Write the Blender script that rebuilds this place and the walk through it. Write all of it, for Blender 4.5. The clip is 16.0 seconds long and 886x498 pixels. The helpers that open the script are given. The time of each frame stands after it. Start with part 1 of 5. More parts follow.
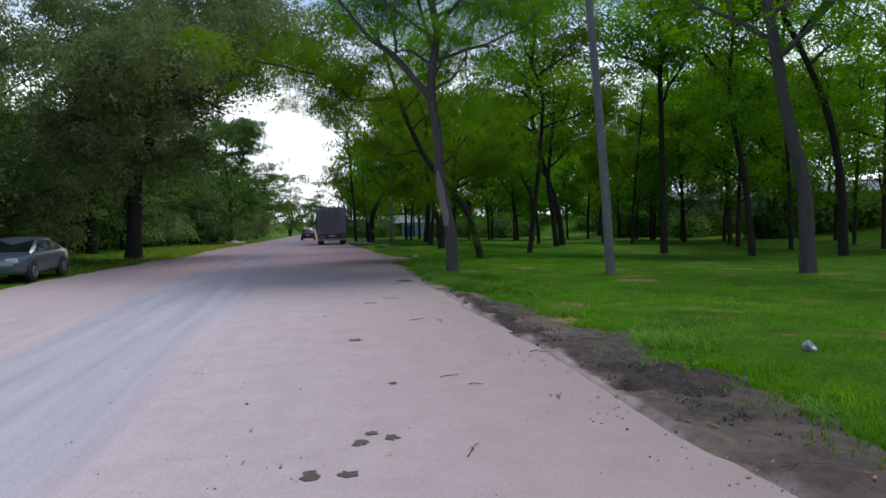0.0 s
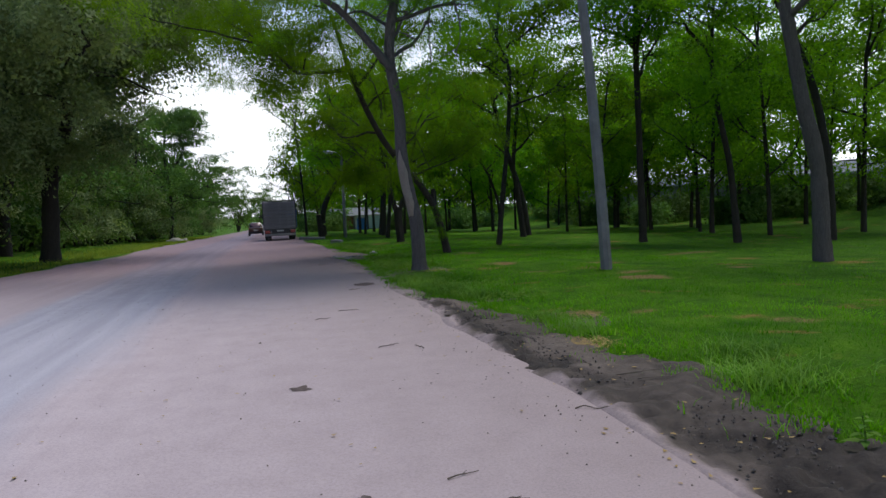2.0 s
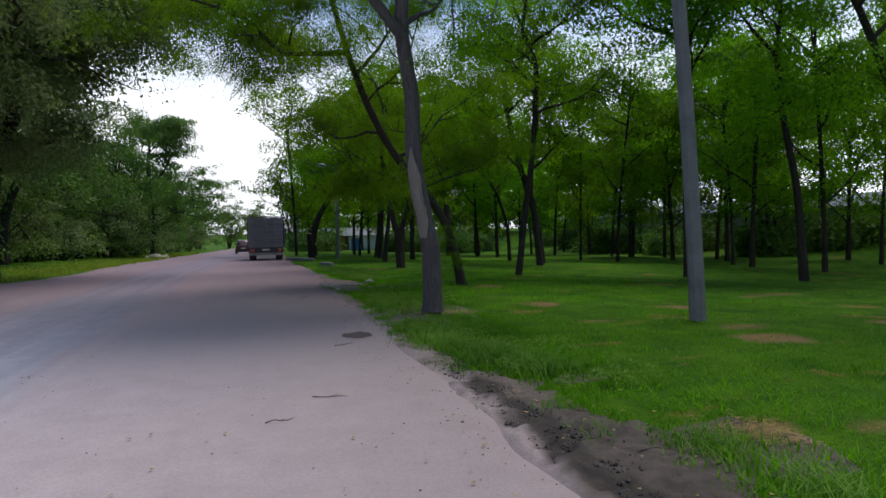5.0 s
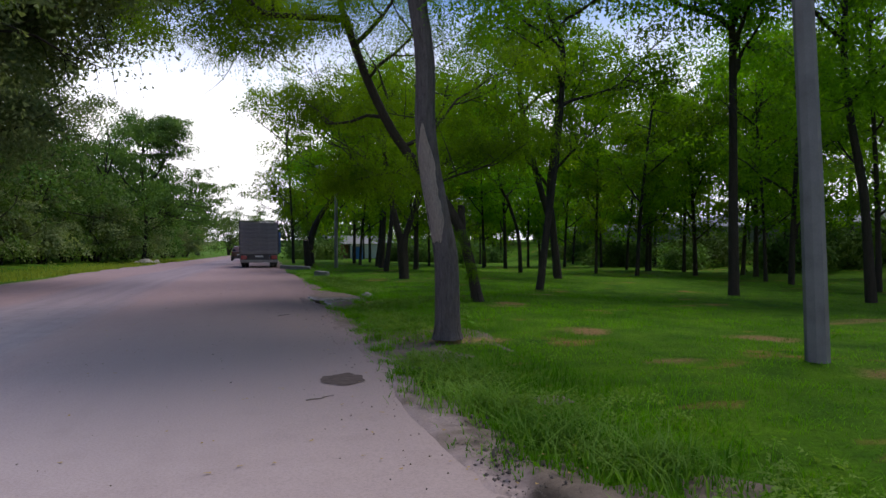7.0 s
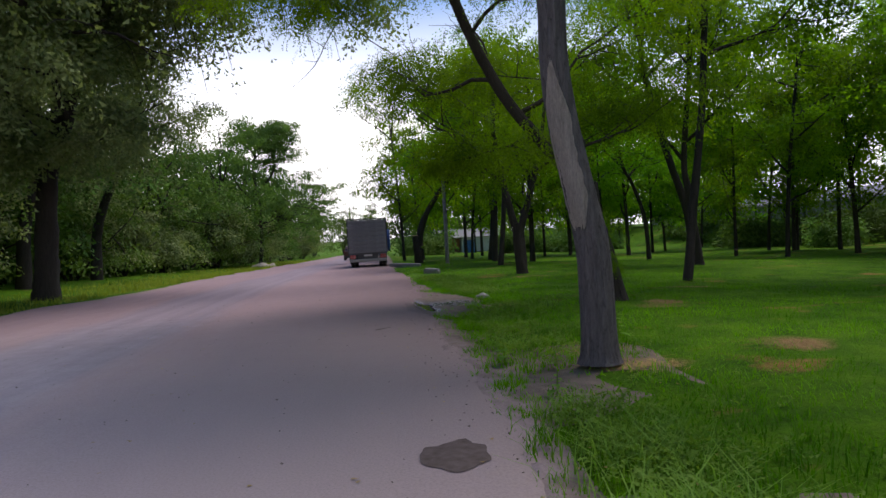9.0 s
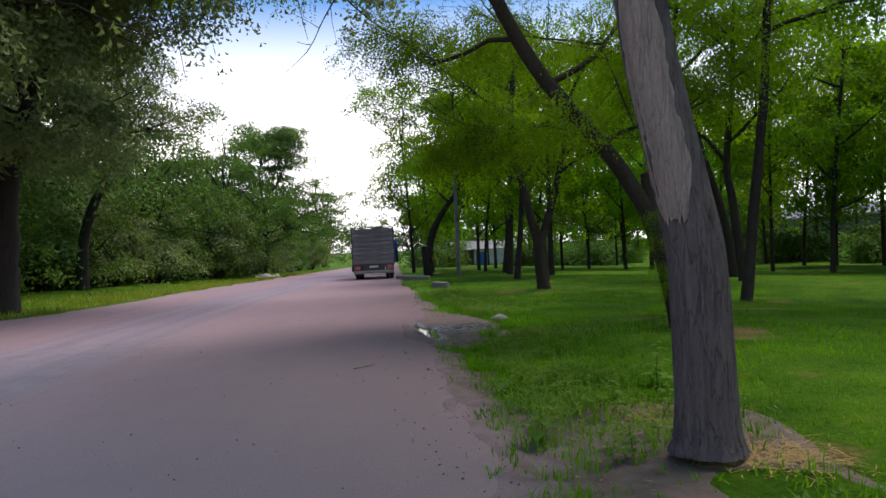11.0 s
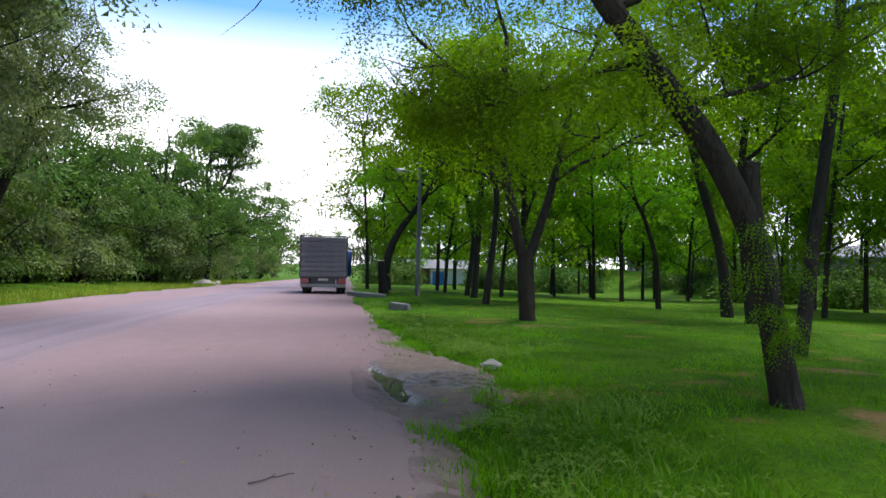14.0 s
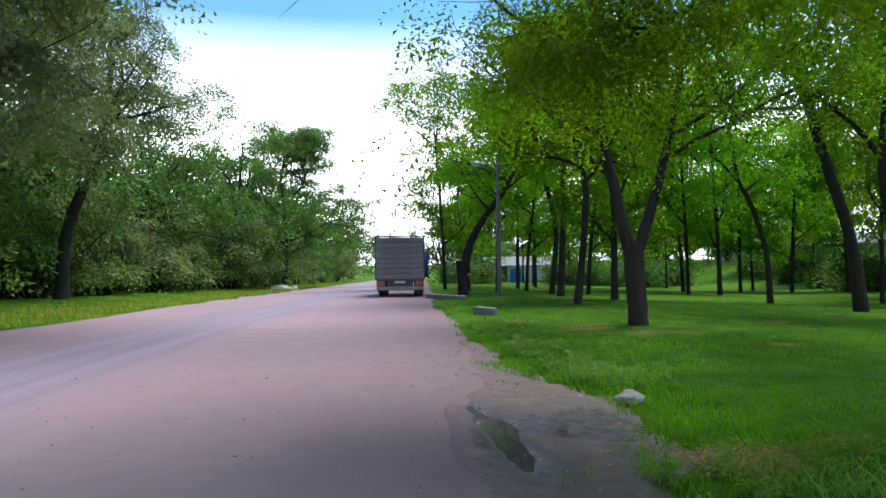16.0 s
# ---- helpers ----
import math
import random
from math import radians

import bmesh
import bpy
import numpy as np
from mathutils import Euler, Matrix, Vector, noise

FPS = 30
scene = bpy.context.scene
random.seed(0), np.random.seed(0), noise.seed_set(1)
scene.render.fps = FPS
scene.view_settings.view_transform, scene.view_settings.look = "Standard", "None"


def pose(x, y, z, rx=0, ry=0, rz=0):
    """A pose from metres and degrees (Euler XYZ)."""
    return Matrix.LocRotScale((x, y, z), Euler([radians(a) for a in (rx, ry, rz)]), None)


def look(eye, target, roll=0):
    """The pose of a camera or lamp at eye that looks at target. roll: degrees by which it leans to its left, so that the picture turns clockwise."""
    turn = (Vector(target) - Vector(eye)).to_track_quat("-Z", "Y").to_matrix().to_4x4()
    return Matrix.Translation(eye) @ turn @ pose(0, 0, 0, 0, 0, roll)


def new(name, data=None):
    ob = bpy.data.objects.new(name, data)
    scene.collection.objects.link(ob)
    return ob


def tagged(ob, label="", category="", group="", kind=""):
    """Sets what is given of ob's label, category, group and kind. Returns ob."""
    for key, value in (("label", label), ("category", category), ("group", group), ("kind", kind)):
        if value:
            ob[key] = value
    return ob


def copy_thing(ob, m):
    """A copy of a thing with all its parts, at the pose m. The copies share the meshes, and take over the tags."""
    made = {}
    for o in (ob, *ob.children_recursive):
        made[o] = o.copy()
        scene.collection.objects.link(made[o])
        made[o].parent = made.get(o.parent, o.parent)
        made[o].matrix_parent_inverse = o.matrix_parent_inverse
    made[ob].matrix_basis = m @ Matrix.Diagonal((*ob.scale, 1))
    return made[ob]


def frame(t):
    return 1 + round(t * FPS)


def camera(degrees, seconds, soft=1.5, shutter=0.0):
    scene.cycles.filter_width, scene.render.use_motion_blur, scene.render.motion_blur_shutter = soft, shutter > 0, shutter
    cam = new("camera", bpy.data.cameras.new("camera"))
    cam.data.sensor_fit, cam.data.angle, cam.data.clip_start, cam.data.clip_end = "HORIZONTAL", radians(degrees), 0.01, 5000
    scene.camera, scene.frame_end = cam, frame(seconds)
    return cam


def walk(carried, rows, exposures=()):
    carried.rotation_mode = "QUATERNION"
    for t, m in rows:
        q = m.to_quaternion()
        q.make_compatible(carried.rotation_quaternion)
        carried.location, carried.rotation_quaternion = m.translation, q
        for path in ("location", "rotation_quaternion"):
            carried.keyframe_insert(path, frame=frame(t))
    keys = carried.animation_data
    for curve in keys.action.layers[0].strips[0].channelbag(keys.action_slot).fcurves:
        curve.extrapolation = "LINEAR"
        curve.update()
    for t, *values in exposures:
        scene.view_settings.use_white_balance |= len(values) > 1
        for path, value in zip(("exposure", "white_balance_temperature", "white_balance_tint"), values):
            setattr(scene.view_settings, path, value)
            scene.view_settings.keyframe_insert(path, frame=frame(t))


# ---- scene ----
cam = camera(66.0, 16.0)
PATH = [
    (0, (-0.535, -1.795, 1.745), (-0.184, 0.172, 1.651), -1.7),
    (0.5, (-0.463, -0.981, 1.735), (-0.036, 0.967, 1.589), -1.4),
    (1, (-0.38, -0.19, 1.725), (-0.054, 1.777, 1.573), -2.7),
    (1.5, (-0.332, 0.611, 1.691), (0.261, 2.514, 1.527), -1.0),
    (2, (-0.27, 1.423, 1.687), (0.213, 3.36, 1.563), -2.8),
    (2.5, (-0.203, 2.242, 1.685), (0.31, 4.175, 1.655), -0.2),
    (3, (-0.149, 3.055, 1.685), (0.384, 4.983, 1.646), -2.1),
    (3.5, (-0.043, 3.848, 1.674), (0.395, 5.799, 1.617), -1.2),
    (4, (0.08, 4.639, 1.659), (0.656, 6.551, 1.557), -1.1),
    (4.5, (0.201, 5.423, 1.65), (0.619, 7.375, 1.542), -2.1),
    (4.7, (0.255, 5.742, 1.646), (0.752, 7.679, 1.59), -0.9),
    (6.8, (0.861, 9.164, 1.514), (1.375, 11.096, 1.444), -1.4),
    (7, (0.911, 9.473, 1.509), (1.409, 11.409, 1.482), -0.1),
    (7.5, (1.031, 10.203, 1.504), (1.677, 12.096, 1.485), -0.7),
    (8, (1.094, 10.917, 1.504), (1.458, 12.884, 1.532), -1.5),
    (8.5, (1.176, 11.617, 1.491), (1.626, 13.565, 1.464), -1.4),
    (9, (1.281, 12.319, 1.481), (1.458, 14.311, 1.439), -3.2),
    (9.2, (1.33, 12.612, 1.48), (1.443, 14.609, 1.46), -1.9),
    (11.3, (1.662, 15.72, 1.358), (1.806, 17.715, 1.362), -2.7),
    (11.5, (1.674, 15.996, 1.353), (1.823, 17.991, 1.376), -0.5),
    (12, (1.654, 16.657, 1.341), (1.984, 18.63, 1.341), 0.9),
    (12.5, (1.656, 17.288, 1.332), (1.755, 19.285, 1.328), -1.0),
    (13, (1.647, 17.924, 1.315), (1.897, 19.908, 1.351), 2.1),
    (13.5, (1.648, 18.529, 1.308), (1.786, 20.524, 1.337), -1.6),
    (14, (1.642, 19.133, 1.299), (1.917, 21.114, 1.348), 1.1),
    (14.5, (1.602, 19.687, 1.301), (1.766, 21.68, 1.339), -1.1),
    (15, (1.581, 20.203, 1.318), (1.667, 22.201, 1.336), 0.1),
    (15.5, (1.524, 20.729, 1.337), (1.822, 22.706, 1.372), 0.7),
    (16, (1.522, 21.247, 1.355), (1.582, 23.245, 1.397), -0.9),
]
walk(cam, [(t, look(e, g, r)) for t, e, g, r in PATH],
     [(0, -0.1, 6300, 11), (2.0, -0.15, 6300, 11), (4.7, -0.2, 6350, 11), (6.8, -0.1, 6600, 17), (9.2, 0.15, 6800, 19), (11.3, 0.45, 6850, 19),
      (12.5, 0.6, 6750, 18), (14.0, 0.9, 6550, 15), (16.0, 1.0, 6250, 11)])

# ---- world, sun, exposure ----
world = bpy.data.worlds.new("sky")
scene.world = world
world.use_nodes = True
wn, wl = world.node_tree.nodes, world.node_tree.links
wn.clear()
w_out = wn.new("ShaderNodeOutputWorld")
w_bg = wn.new("ShaderNodeBackground")
w_sky = wn.new("ShaderNodeTexSky")
w_sky.sky_type = "NISHITA"
w_sky.sun_disc = False
w_sky.sun_elevation = radians(66)
w_sky.sun_rotation = radians(55)
w_sky.air_density, w_sky.dust_density, w_sky.ozone_density = 1.0, 0.3, 3.0
w_co = wn.new("ShaderNodeTexCoord")
w_noise = wn.new("ShaderNodeTexNoise")
w_noise.inputs["Scale"].default_value = 2.6
w_noise.inputs["Detail"].default_value = 6.0
w_ramp = wn.new("ShaderNodeValToRGB")
w_ramp.color_ramp.elements[0].position, w_ramp.color_ramp.elements[1].position = 0.60, 0.82
w_sep = wn.new("ShaderNodeSeparateXYZ")
w_low = wn.new("ShaderNodeMapRange")
for key, value in (("From Min", 0.16), ("From Max", 0.34), ("To Min", 1.0), ("To Max", 0.0)):
    w_low.inputs[key].default_value = value
w_max = wn.new("ShaderNodeMath")
w_max.operation = "MAXIMUM"
w_mix = wn.new("ShaderNodeMixRGB")
w_mix.inputs[2].default_value = (12.5, 12.7, 13.0, 1)
wl.new(w_co.outputs["Generated"], w_noise.inputs["Vector"])
wl.new(w_co.outputs["Generated"], w_sep.inputs[0])
wl.new(w_sep.outputs["Z"], w_low.inputs["Value"])
wl.new(w_noise.outputs["Fac"], w_ramp.inputs[0])
wl.new(w_ramp.outputs[0], w_max.inputs[0])
wl.new(w_low.outputs[0], w_max.inputs[1])
wl.new(w_max.outputs[0], w_mix.inputs[0])
w_tint = wn.new("ShaderNodeMixRGB")
w_tint.blend_type = "MULTIPLY"
w_tint.inputs[0].default_value = 1.0
w_tint.inputs[2].default_value = (0.58, 0.90, 1.12, 1)
wl.new(w_sky.outputs[0], w_tint.inputs[1])
wl.new(w_tint.outputs[0], w_mix.inputs[1])
wl.new(w_mix.outputs[0], w_bg.inputs["Color"])
wl.new(w_bg.outputs[0], w_out.inputs[0])
w_bg.inputs["Strength"].default_value = 0.125
sun_data = bpy.data.lights.new("sun", "SUN")
sun_data.energy, sun_data.angle, sun_data.color = 3.4, radians(38), (1.0, 0.95, 0.87)
sun = new("sun", sun_data)
# high on the right of the road, a little ahead, through thin cloud
sun.matrix_world = look((30, 16, 76), (0, 0, 0))


# ---- materials ----
def material(name):
    m = bpy.data.materials.new(name)
    m.use_nodes = True
    n, l = m.node_tree.nodes, m.node_tree.links
    return m, n, l, n["Principled BSDF"]


def coords(n, l, scale=(1, 1, 1), kind="Object"):
    co, mp = n.new("ShaderNodeTexCoord"), n.new("ShaderNodeMapping")
    mp.inputs["Scale"].default_value = scale
    l.new(co.outputs[kind], mp.inputs["Vector"])
    return mp.outputs[0]


def noise_tex(n, l, vec, scale, detail=5.0, rough=0.6):
    t = n.new("ShaderNodeTexNoise")
    t.inputs["Scale"].default_value, t.inputs["Detail"].default_value, t.inputs["Roughness"].default_value = scale, detail, rough
    l.new(vec, t.inputs["Vector"])
    return t.outputs["Fac"]


def ramp(n, l, fac, *stops):
    r = n.new("ShaderNodeValToRGB")
    e = r.color_ramp.elements
    while len(e) < len(stops):
        e.new(0.5)
    for el, (at, c) in zip(e, stops):
        el.position, el.color = at, (*c, 1) if len(c) == 3 else c
    l.new(fac, r.inputs[0])
    return r.outputs[0]


def mix(n, l, fac, a, b, blend="MIX"):
    m = n.new("ShaderNodeMixRGB")
    m.blend_type = blend
    for sock, v in zip(m.inputs, (fac, a, b)):
        if hasattr(v, "is_linked"):
            l.new(v, sock)
        else:
            sock.default_value = v if isinstance(v, (int, float)) else (*v, 1)
    return m.outputs[0]


def math_node(n, l, op, a, b=0.0):
    m = n.new("ShaderNodeMath")
    m.operation = op
    for sock, v in zip(m.inputs, (a, b)):
        if hasattr(v, "is_linked"):
            l.new(v, sock)
        else:
            sock.default_value = v
    return m.outputs[0]


def bump(n, l, height, bsdf, strength=0.4, distance=0.02):
    b = n.new("ShaderNodeBump")
    b.inputs["Strength"].default_value, b.inputs["Distance"].default_value = strength, distance
    l.new(height, b.inputs["Height"])
    l.new(b.outputs[0], bsdf.inputs["Normal"])


def plain(name, color, rough=0.6, metal=0.0, vary=0.25, scale=8.0, grit=0.15, coat=0.0):
    """A worn plain surface: two scales of variation over one base colour."""
    m, n, l, p = material(name)
    v = coords(n, l)
    big, small = noise_tex(n, l, v, scale * 0.25), noise_tex(n, l, v, scale * 6)
    dark, lite = [c * (1 - vary) for c in color], [min(1, c * (1 + vary)) for c in color]
    c1 = ramp(n, l, big, (0.3, dark), (0.7, lite))
    l.new(mix(n, l, 0.25, c1, ramp(n, l, small, (0.3, dark), (0.7, lite))), p.inputs["Base Color"])
    p.inputs["Roughness"].default_value, p.inputs["Metallic"].default_value = rough, metal
    p.inputs["Coat Weight"].default_value = coat
    bump(n, l, small, p, grit, 0.01)
    return m


def leaf_material(name, dark, lite, see=0.35):
    m, n, l, p = material(name)
    geo, info = n.new("ShaderNodeNewGeometry"), n.new("ShaderNodeObjectInfo")
    v = coords(n, l)
    big = noise_tex(n, l, v, 0.45, 2.0)
    c = ramp(n, l, geo.outputs["Random Per Island"], (0.0, dark), (1.0, lite))
    tint = ramp(n, l, big, (0.35, [x * 0.75 for x in dark]), (0.65, [min(1, x * 1.1) for x in lite]))
    c = mix(n, l, 0.72, c, tint)
    hue = n.new("ShaderNodeHueSaturation")
    l.new(c, hue.inputs["Color"])
    l.new(math_node(n, l, "ADD", math_node(n, l, "MULTIPLY", info.outputs["Random"], 0.03), 0.485), hue.inputs["Hue"])
    l.new(math_node(n, l, "ADD", math_node(n, l, "MULTIPLY", info.outputs["Random"], 0.4), 0.8), hue.inputs["Value"])
    p.inputs["Roughness"].default_value = 0.55
    p.inputs["Specular IOR Level"].default_value = 0.06
    l.new(hue.outputs[0], p.inputs["Base Color"])
    tr = n.new("ShaderNodeBsdfTranslucent")
    l.new(mix(n, l, 1.0, hue.outputs[0], (1.4, 1.5, 0.7), "MULTIPLY"), tr.inputs["Color"])
    ms = n.new("ShaderNodeMixShader")
    ms.inputs[0].default_value = see
    l.new(p.outputs[0], ms.inputs[1])
    l.new(tr.outputs[0], ms.inputs[2])
    l.new(ms.outputs[0], n["Material Output"].inputs["Surface"])
    return m


def bark_material(name, dark, lite, fine=1.0):
    m, n, l, p = material(name)
    v = coords(n, l, (13 * fine, 13 * fine, 1.6 * fine))
    ridge = noise_tex(n, l, v, 1.6, 6.0, 0.65)
    bend = n.new("ShaderNodeVectorMath")
    bend.operation = "MULTIPLY_ADD"
    bend.inputs[1].default_value = (1.4, 1.4, 1.4)
    wander = n.new("ShaderNodeTexNoise")
    wander.inputs["Scale"].default_value = 1.1
    l.new(v, wander.inputs["Vector"])
    l.new(wander.outputs["Color"], bend.inputs[0])
    l.new(v, bend.inputs[2])
    cell = n.new("ShaderNodeTexVoronoi")
    cell.feature = "DISTANCE_TO_EDGE"
    cell.inputs["Scale"].default_value = 0.8
    l.new(bend.outputs[0], cell.inputs["Vector"])
    crack = ramp(n, l, cell.outputs["Distance"], (0.0, (0.35, 0.35, 0.35)), (0.05, (1, 1, 1)))
    grain = noise_tex(n, l, coords(n, l, (1, 1, 0.35)), 60.0, 4.0, 0.7)
    blotch = noise_tex(n, l, coords(n, l), 1.6, 4.0)
    mid = [0.35 * d + 0.65 * c for d, c in zip(dark, lite)]
    c = ramp(n, l, ridge, (0.30, mid), (0.50, [0.9 * x for x in lite]), (0.72, [1.2 * x for x in lite]))
    c = mix(n, l, 0.35, c, ramp(n, l, blotch, (0.3, mid), (0.7, lite)))
    c = mix(n, l, crack, [0.5 * d + 0.5 * x for d, x in zip(dark, mid)], c)
    l.new(mix(n, l, 0.6, c, ramp(n, l, grain, (0.3, (0.65, 0.65, 0.65)), (0.7, (1.2, 1.2, 1.2))), "MULTIPLY"), p.inputs["Base Color"])
    p.inputs["Roughness"].default_value = 0.92
    p.inputs["Specular IOR Level"].default_value = 0.15
    bump(n, l, math_node(n, l, "ADD", math_node(n, l, "MULTIPLY", crack, 0.5), math_node(n, l, "ADD", ridge, math_node(n, l, "MULTIPLY", grain, 0.2))), p, 0.8, 0.04)
    return m


M_LEAF = leaf_material("locust_leaf", (0.034, 0.105, 0.003), (0.175, 0.340, 0.008), 0.55)
M_LEAF_GREY = leaf_material("grey_leaf", (0.070, 0.110, 0.042), (0.215, 0.255, 0.115), 0.35)
M_LEAF_DEEP = leaf_material("deep_leaf", (0.034, 0.088, 0.018), (0.120, 0.205, 0.042), 0.30)
M_GRASS = leaf_material("grass_blade", (0.036, 0.130, 0.002), (0.130, 0.310, 0.004), 0.45)
M_DRYGRASS = leaf_material("dry_grass", (0.120, 0.165, 0.020), (0.270, 0.310, 0.050), 0.4)
M_WEED = leaf_material("weed_leaf", (0.080, 0.180, 0.020), (0.180, 0.310, 0.055), 0.4)
M_STRAW = leaf_material("dry_straw", (0.22, 0.15, 0.05), (0.42, 0.30, 0.12), 0.1)
M_BARK = bark_material("bark", (0.010, 0.009, 0.008), (0.046, 0.040, 0.036))
M_BARK_PALE = bark_material("bark_pale", (0.020, 0.018, 0.019), (0.135, 0.122, 0.125), 1.6)
M_BAREWOOD = bark_material("bare_wood", (0.34, 0.28, 0.25), (0.60, 0.52, 0.47), 2.0)
M_CUTWOOD = plain("cut_wood", (0.38, 0.27, 0.16), 0.85)
M_TWIG = plain("twig_bark", (0.09, 0.07, 0.055), 0.9)
M_CONCRETE = plain("concrete", (0.155, 0.155, 0.165), 0.9, vary=0.3, grit=0.5)
M_STONE = plain("stone", (0.22, 0.21, 0.20), 0.9, vary=0.3, grit=0.6)
M_RUBBER = plain("rubber", (0.02, 0.02, 0.02), 0.8)
M_BLACK = plain("black_plastic", (0.025, 0.025, 0.027), 0.5)
M_STEEL = plain("steel", (0.35, 0.36, 0.37), 0.45, 0.8)
M_RIM = plain("rim_alloy", (0.30, 0.30, 0.31), 0.35, 0.9)
M_BOARD = plain("truck_board", (0.20, 0.195, 0.215), 0.6, vary=0.35, scale=5.0, grit=0.4)
M_FRAME = plain("truck_frame", (0.055, 0.055, 0.06), 0.6, vary=0.3)
M_BUMPER = plain("bumper_paint", (0.26, 0.25, 0.24), 0.6)
M_BLUE = plain("blue_paint", (0.03, 0.14, 0.42), 0.4, coat=0.3)
M_REDLAMP = plain("red_lens", (0.30, 0.03, 0.028), 0.2, vary=0.1)
M_PLATE = plain("plate_white", (0.6, 0.6, 0.6), 0.5, vary=0.1)
M_BROWN = plain("brown_car_paint", (0.085, 0.032, 0.022), 0.28, 0.3, vary=0.1, coat=0.8, grit=0.02)
M_GREY = plain("grey_car_paint", (0.095, 0.120, 0.155), 0.3, 0.4, vary=0.1, coat=0.8, grit=0.02)
M_BAG = plain("plastic_bag", (0.26, 0.31, 0.35), 0.3, vary=0.15)
M_RUBBLE = plain("pale_rubble", (0.40, 0.36, 0.31), 0.9, vary=0.3, grit=0.6)
M_WALL = plain("grey_wall", (0.17, 0.175, 0.19), 0.9, vary=0.2, scale=1.0)
M_ROOF = plain("grey_roof", (0.20, 0.205, 0.22), 0.85, vary=0.25, scale=1.0)
M_WHITEWALL = plain("white_wall", (0.55, 0.53, 0.50), 0.9, scale=2.0)
M_REDWALL = plain("red_brown_wall", (0.24, 0.09, 0.06), 0.9, scale=2.0)
M_CLOD = plain("wet_clod", (0.060, 0.050, 0.045), 0.9, vary=0.4, grit=0.6)
M_LAMP = plain("lamp_glass", (0.65, 0.66, 0.66), 0.3, vary=0.08)

m_glass, n_, l_, p_ = material("car_glass")
p_.inputs["Base Color"].default_value = (0.012, 0.014, 0.016, 1)
p_.inputs["Roughness"].default_value = 0.06
M_GLASS = m_glass

# puddle water: dark, mirror smooth with a faint ripple
M_WATER, n_, l_, p_ = material("puddle_water")
p_.inputs["Base Color"].default_value = (0.06, 0.052, 0.056, 1)
p_.inputs["Roughness"].default_value = 0.03
p_.inputs["IOR"].default_value = 1.33
bump(n_, l_, noise_tex(n_, l_, coords(n_, l_), 9.0), p_, 0.01, 0.004)

# dusty, pinkish dirt with light put into its colour: pale on the open left, browner and dimmer towards the grass,
# dimmer and mauve from about the puddle on
def dirt_colours(n, l):
    v = coords(n, l)
    sep = n.new("ShaderNodeSeparateXYZ")
    l.new(v, sep.inputs[0])
    fine = noise_tex(n, l, v, 55.0, 6.0, 0.7)
    med = noise_tex(n, l, v, 2.2, 6.0)
    streak = noise_tex(n, l, coords(n, l, (2.2, 0.10, 1)), 1.3, 5.0)
    dust = ramp(n, l, med, (0.25, (0.31, 0.252, 0.254)), (0.5, (0.36, 0.296, 0.300)), (0.8, (0.41, 0.342, 0.348)))
    dust = mix(n, l, 0.4, dust, ramp(n, l, streak, (0.3, (0.28, 0.226, 0.222)), (0.7, (0.40, 0.332, 0.330))))
    # open light on the left and tree shade on the right, painted across the dust
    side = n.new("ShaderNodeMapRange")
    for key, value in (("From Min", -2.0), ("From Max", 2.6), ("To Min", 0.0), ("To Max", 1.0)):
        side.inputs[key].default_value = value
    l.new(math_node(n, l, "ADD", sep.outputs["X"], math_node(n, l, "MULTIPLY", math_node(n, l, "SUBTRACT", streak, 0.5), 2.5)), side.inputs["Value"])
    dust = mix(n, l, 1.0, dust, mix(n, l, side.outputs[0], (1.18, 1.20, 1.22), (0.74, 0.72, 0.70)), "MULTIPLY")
    # dimmer light farther along the road, multiplied into the colour
    far_dim = n.new("ShaderNodeMapRange")
    for key, value in (("From Min", 15.0), ("From Max", 28.0), ("To Min", 0.0), ("To Max", 1.0)):
        far_dim.inputs[key].default_value = value
    l.new(math_node(n, l, "ADD", sep.outputs["Y"], math_node(n, l, "MULTIPLY", math_node(n, l, "SUBTRACT", med, 0.5), 9.0)), far_dim.inputs["Value"])
    far_dim = mix(n, l, far_dim.outputs[0], (1.10, 1.08, 1.08), (0.62, 0.52, 0.56))
    grit = ramp(n, l, fine, (0.3, (0.72, 0.72, 0.72)), (0.55, (1, 1, 1)), (0.8, (1.12, 1.1, 1.08)))
    return sep, fine, med, streak, dust, far_dim, grit


# road: a band of worn, pale asphalt between the dirt shoulders
M_ROAD, n_, l_, p_ = material("road_surface")
sep_, fine_, med_, streak_, dust_, far_dim_, grit_ = dirt_colours(n_, l_)
wob_ = noise_tex(n_, l_, coords(n_, l_, (1, 0.22, 1)), 0.9, 6.0)
edge_ = math_node(n_, l_, "ADD", sep_.outputs["X"], math_node(n_, l_, "MULTIPLY", math_node(n_, l_, "SUBTRACT", wob_, 0.5), 1.3))
band_ = n_.new("ShaderNodeMapRange")
for key, value in (("From Min", -8.0), ("From Max", 2.0), ("To Min", 0.0), ("To Max", 1.0)):
    band_.inputs[key].default_value = value
l_.new(edge_, band_.inputs["Value"])
asph_ = ramp(n_, l_, band_.outputs[0], (0.29, (0, 0, 0)), (0.34, (1, 1, 1)), (0.53, (1, 1, 1)), (0.59, (0, 0, 0)))
tar_ = ramp(n_, l_, streak_, (0.25, (0.30, 0.286, 0.325)), (0.75, (0.42, 0.400, 0.440)))
col_ = mix(n_, l_, 1.0, mix(n_, l_, asph_, dust_, tar_), far_dim_, "MULTIPLY")
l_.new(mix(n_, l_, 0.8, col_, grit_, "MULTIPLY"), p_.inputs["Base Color"])
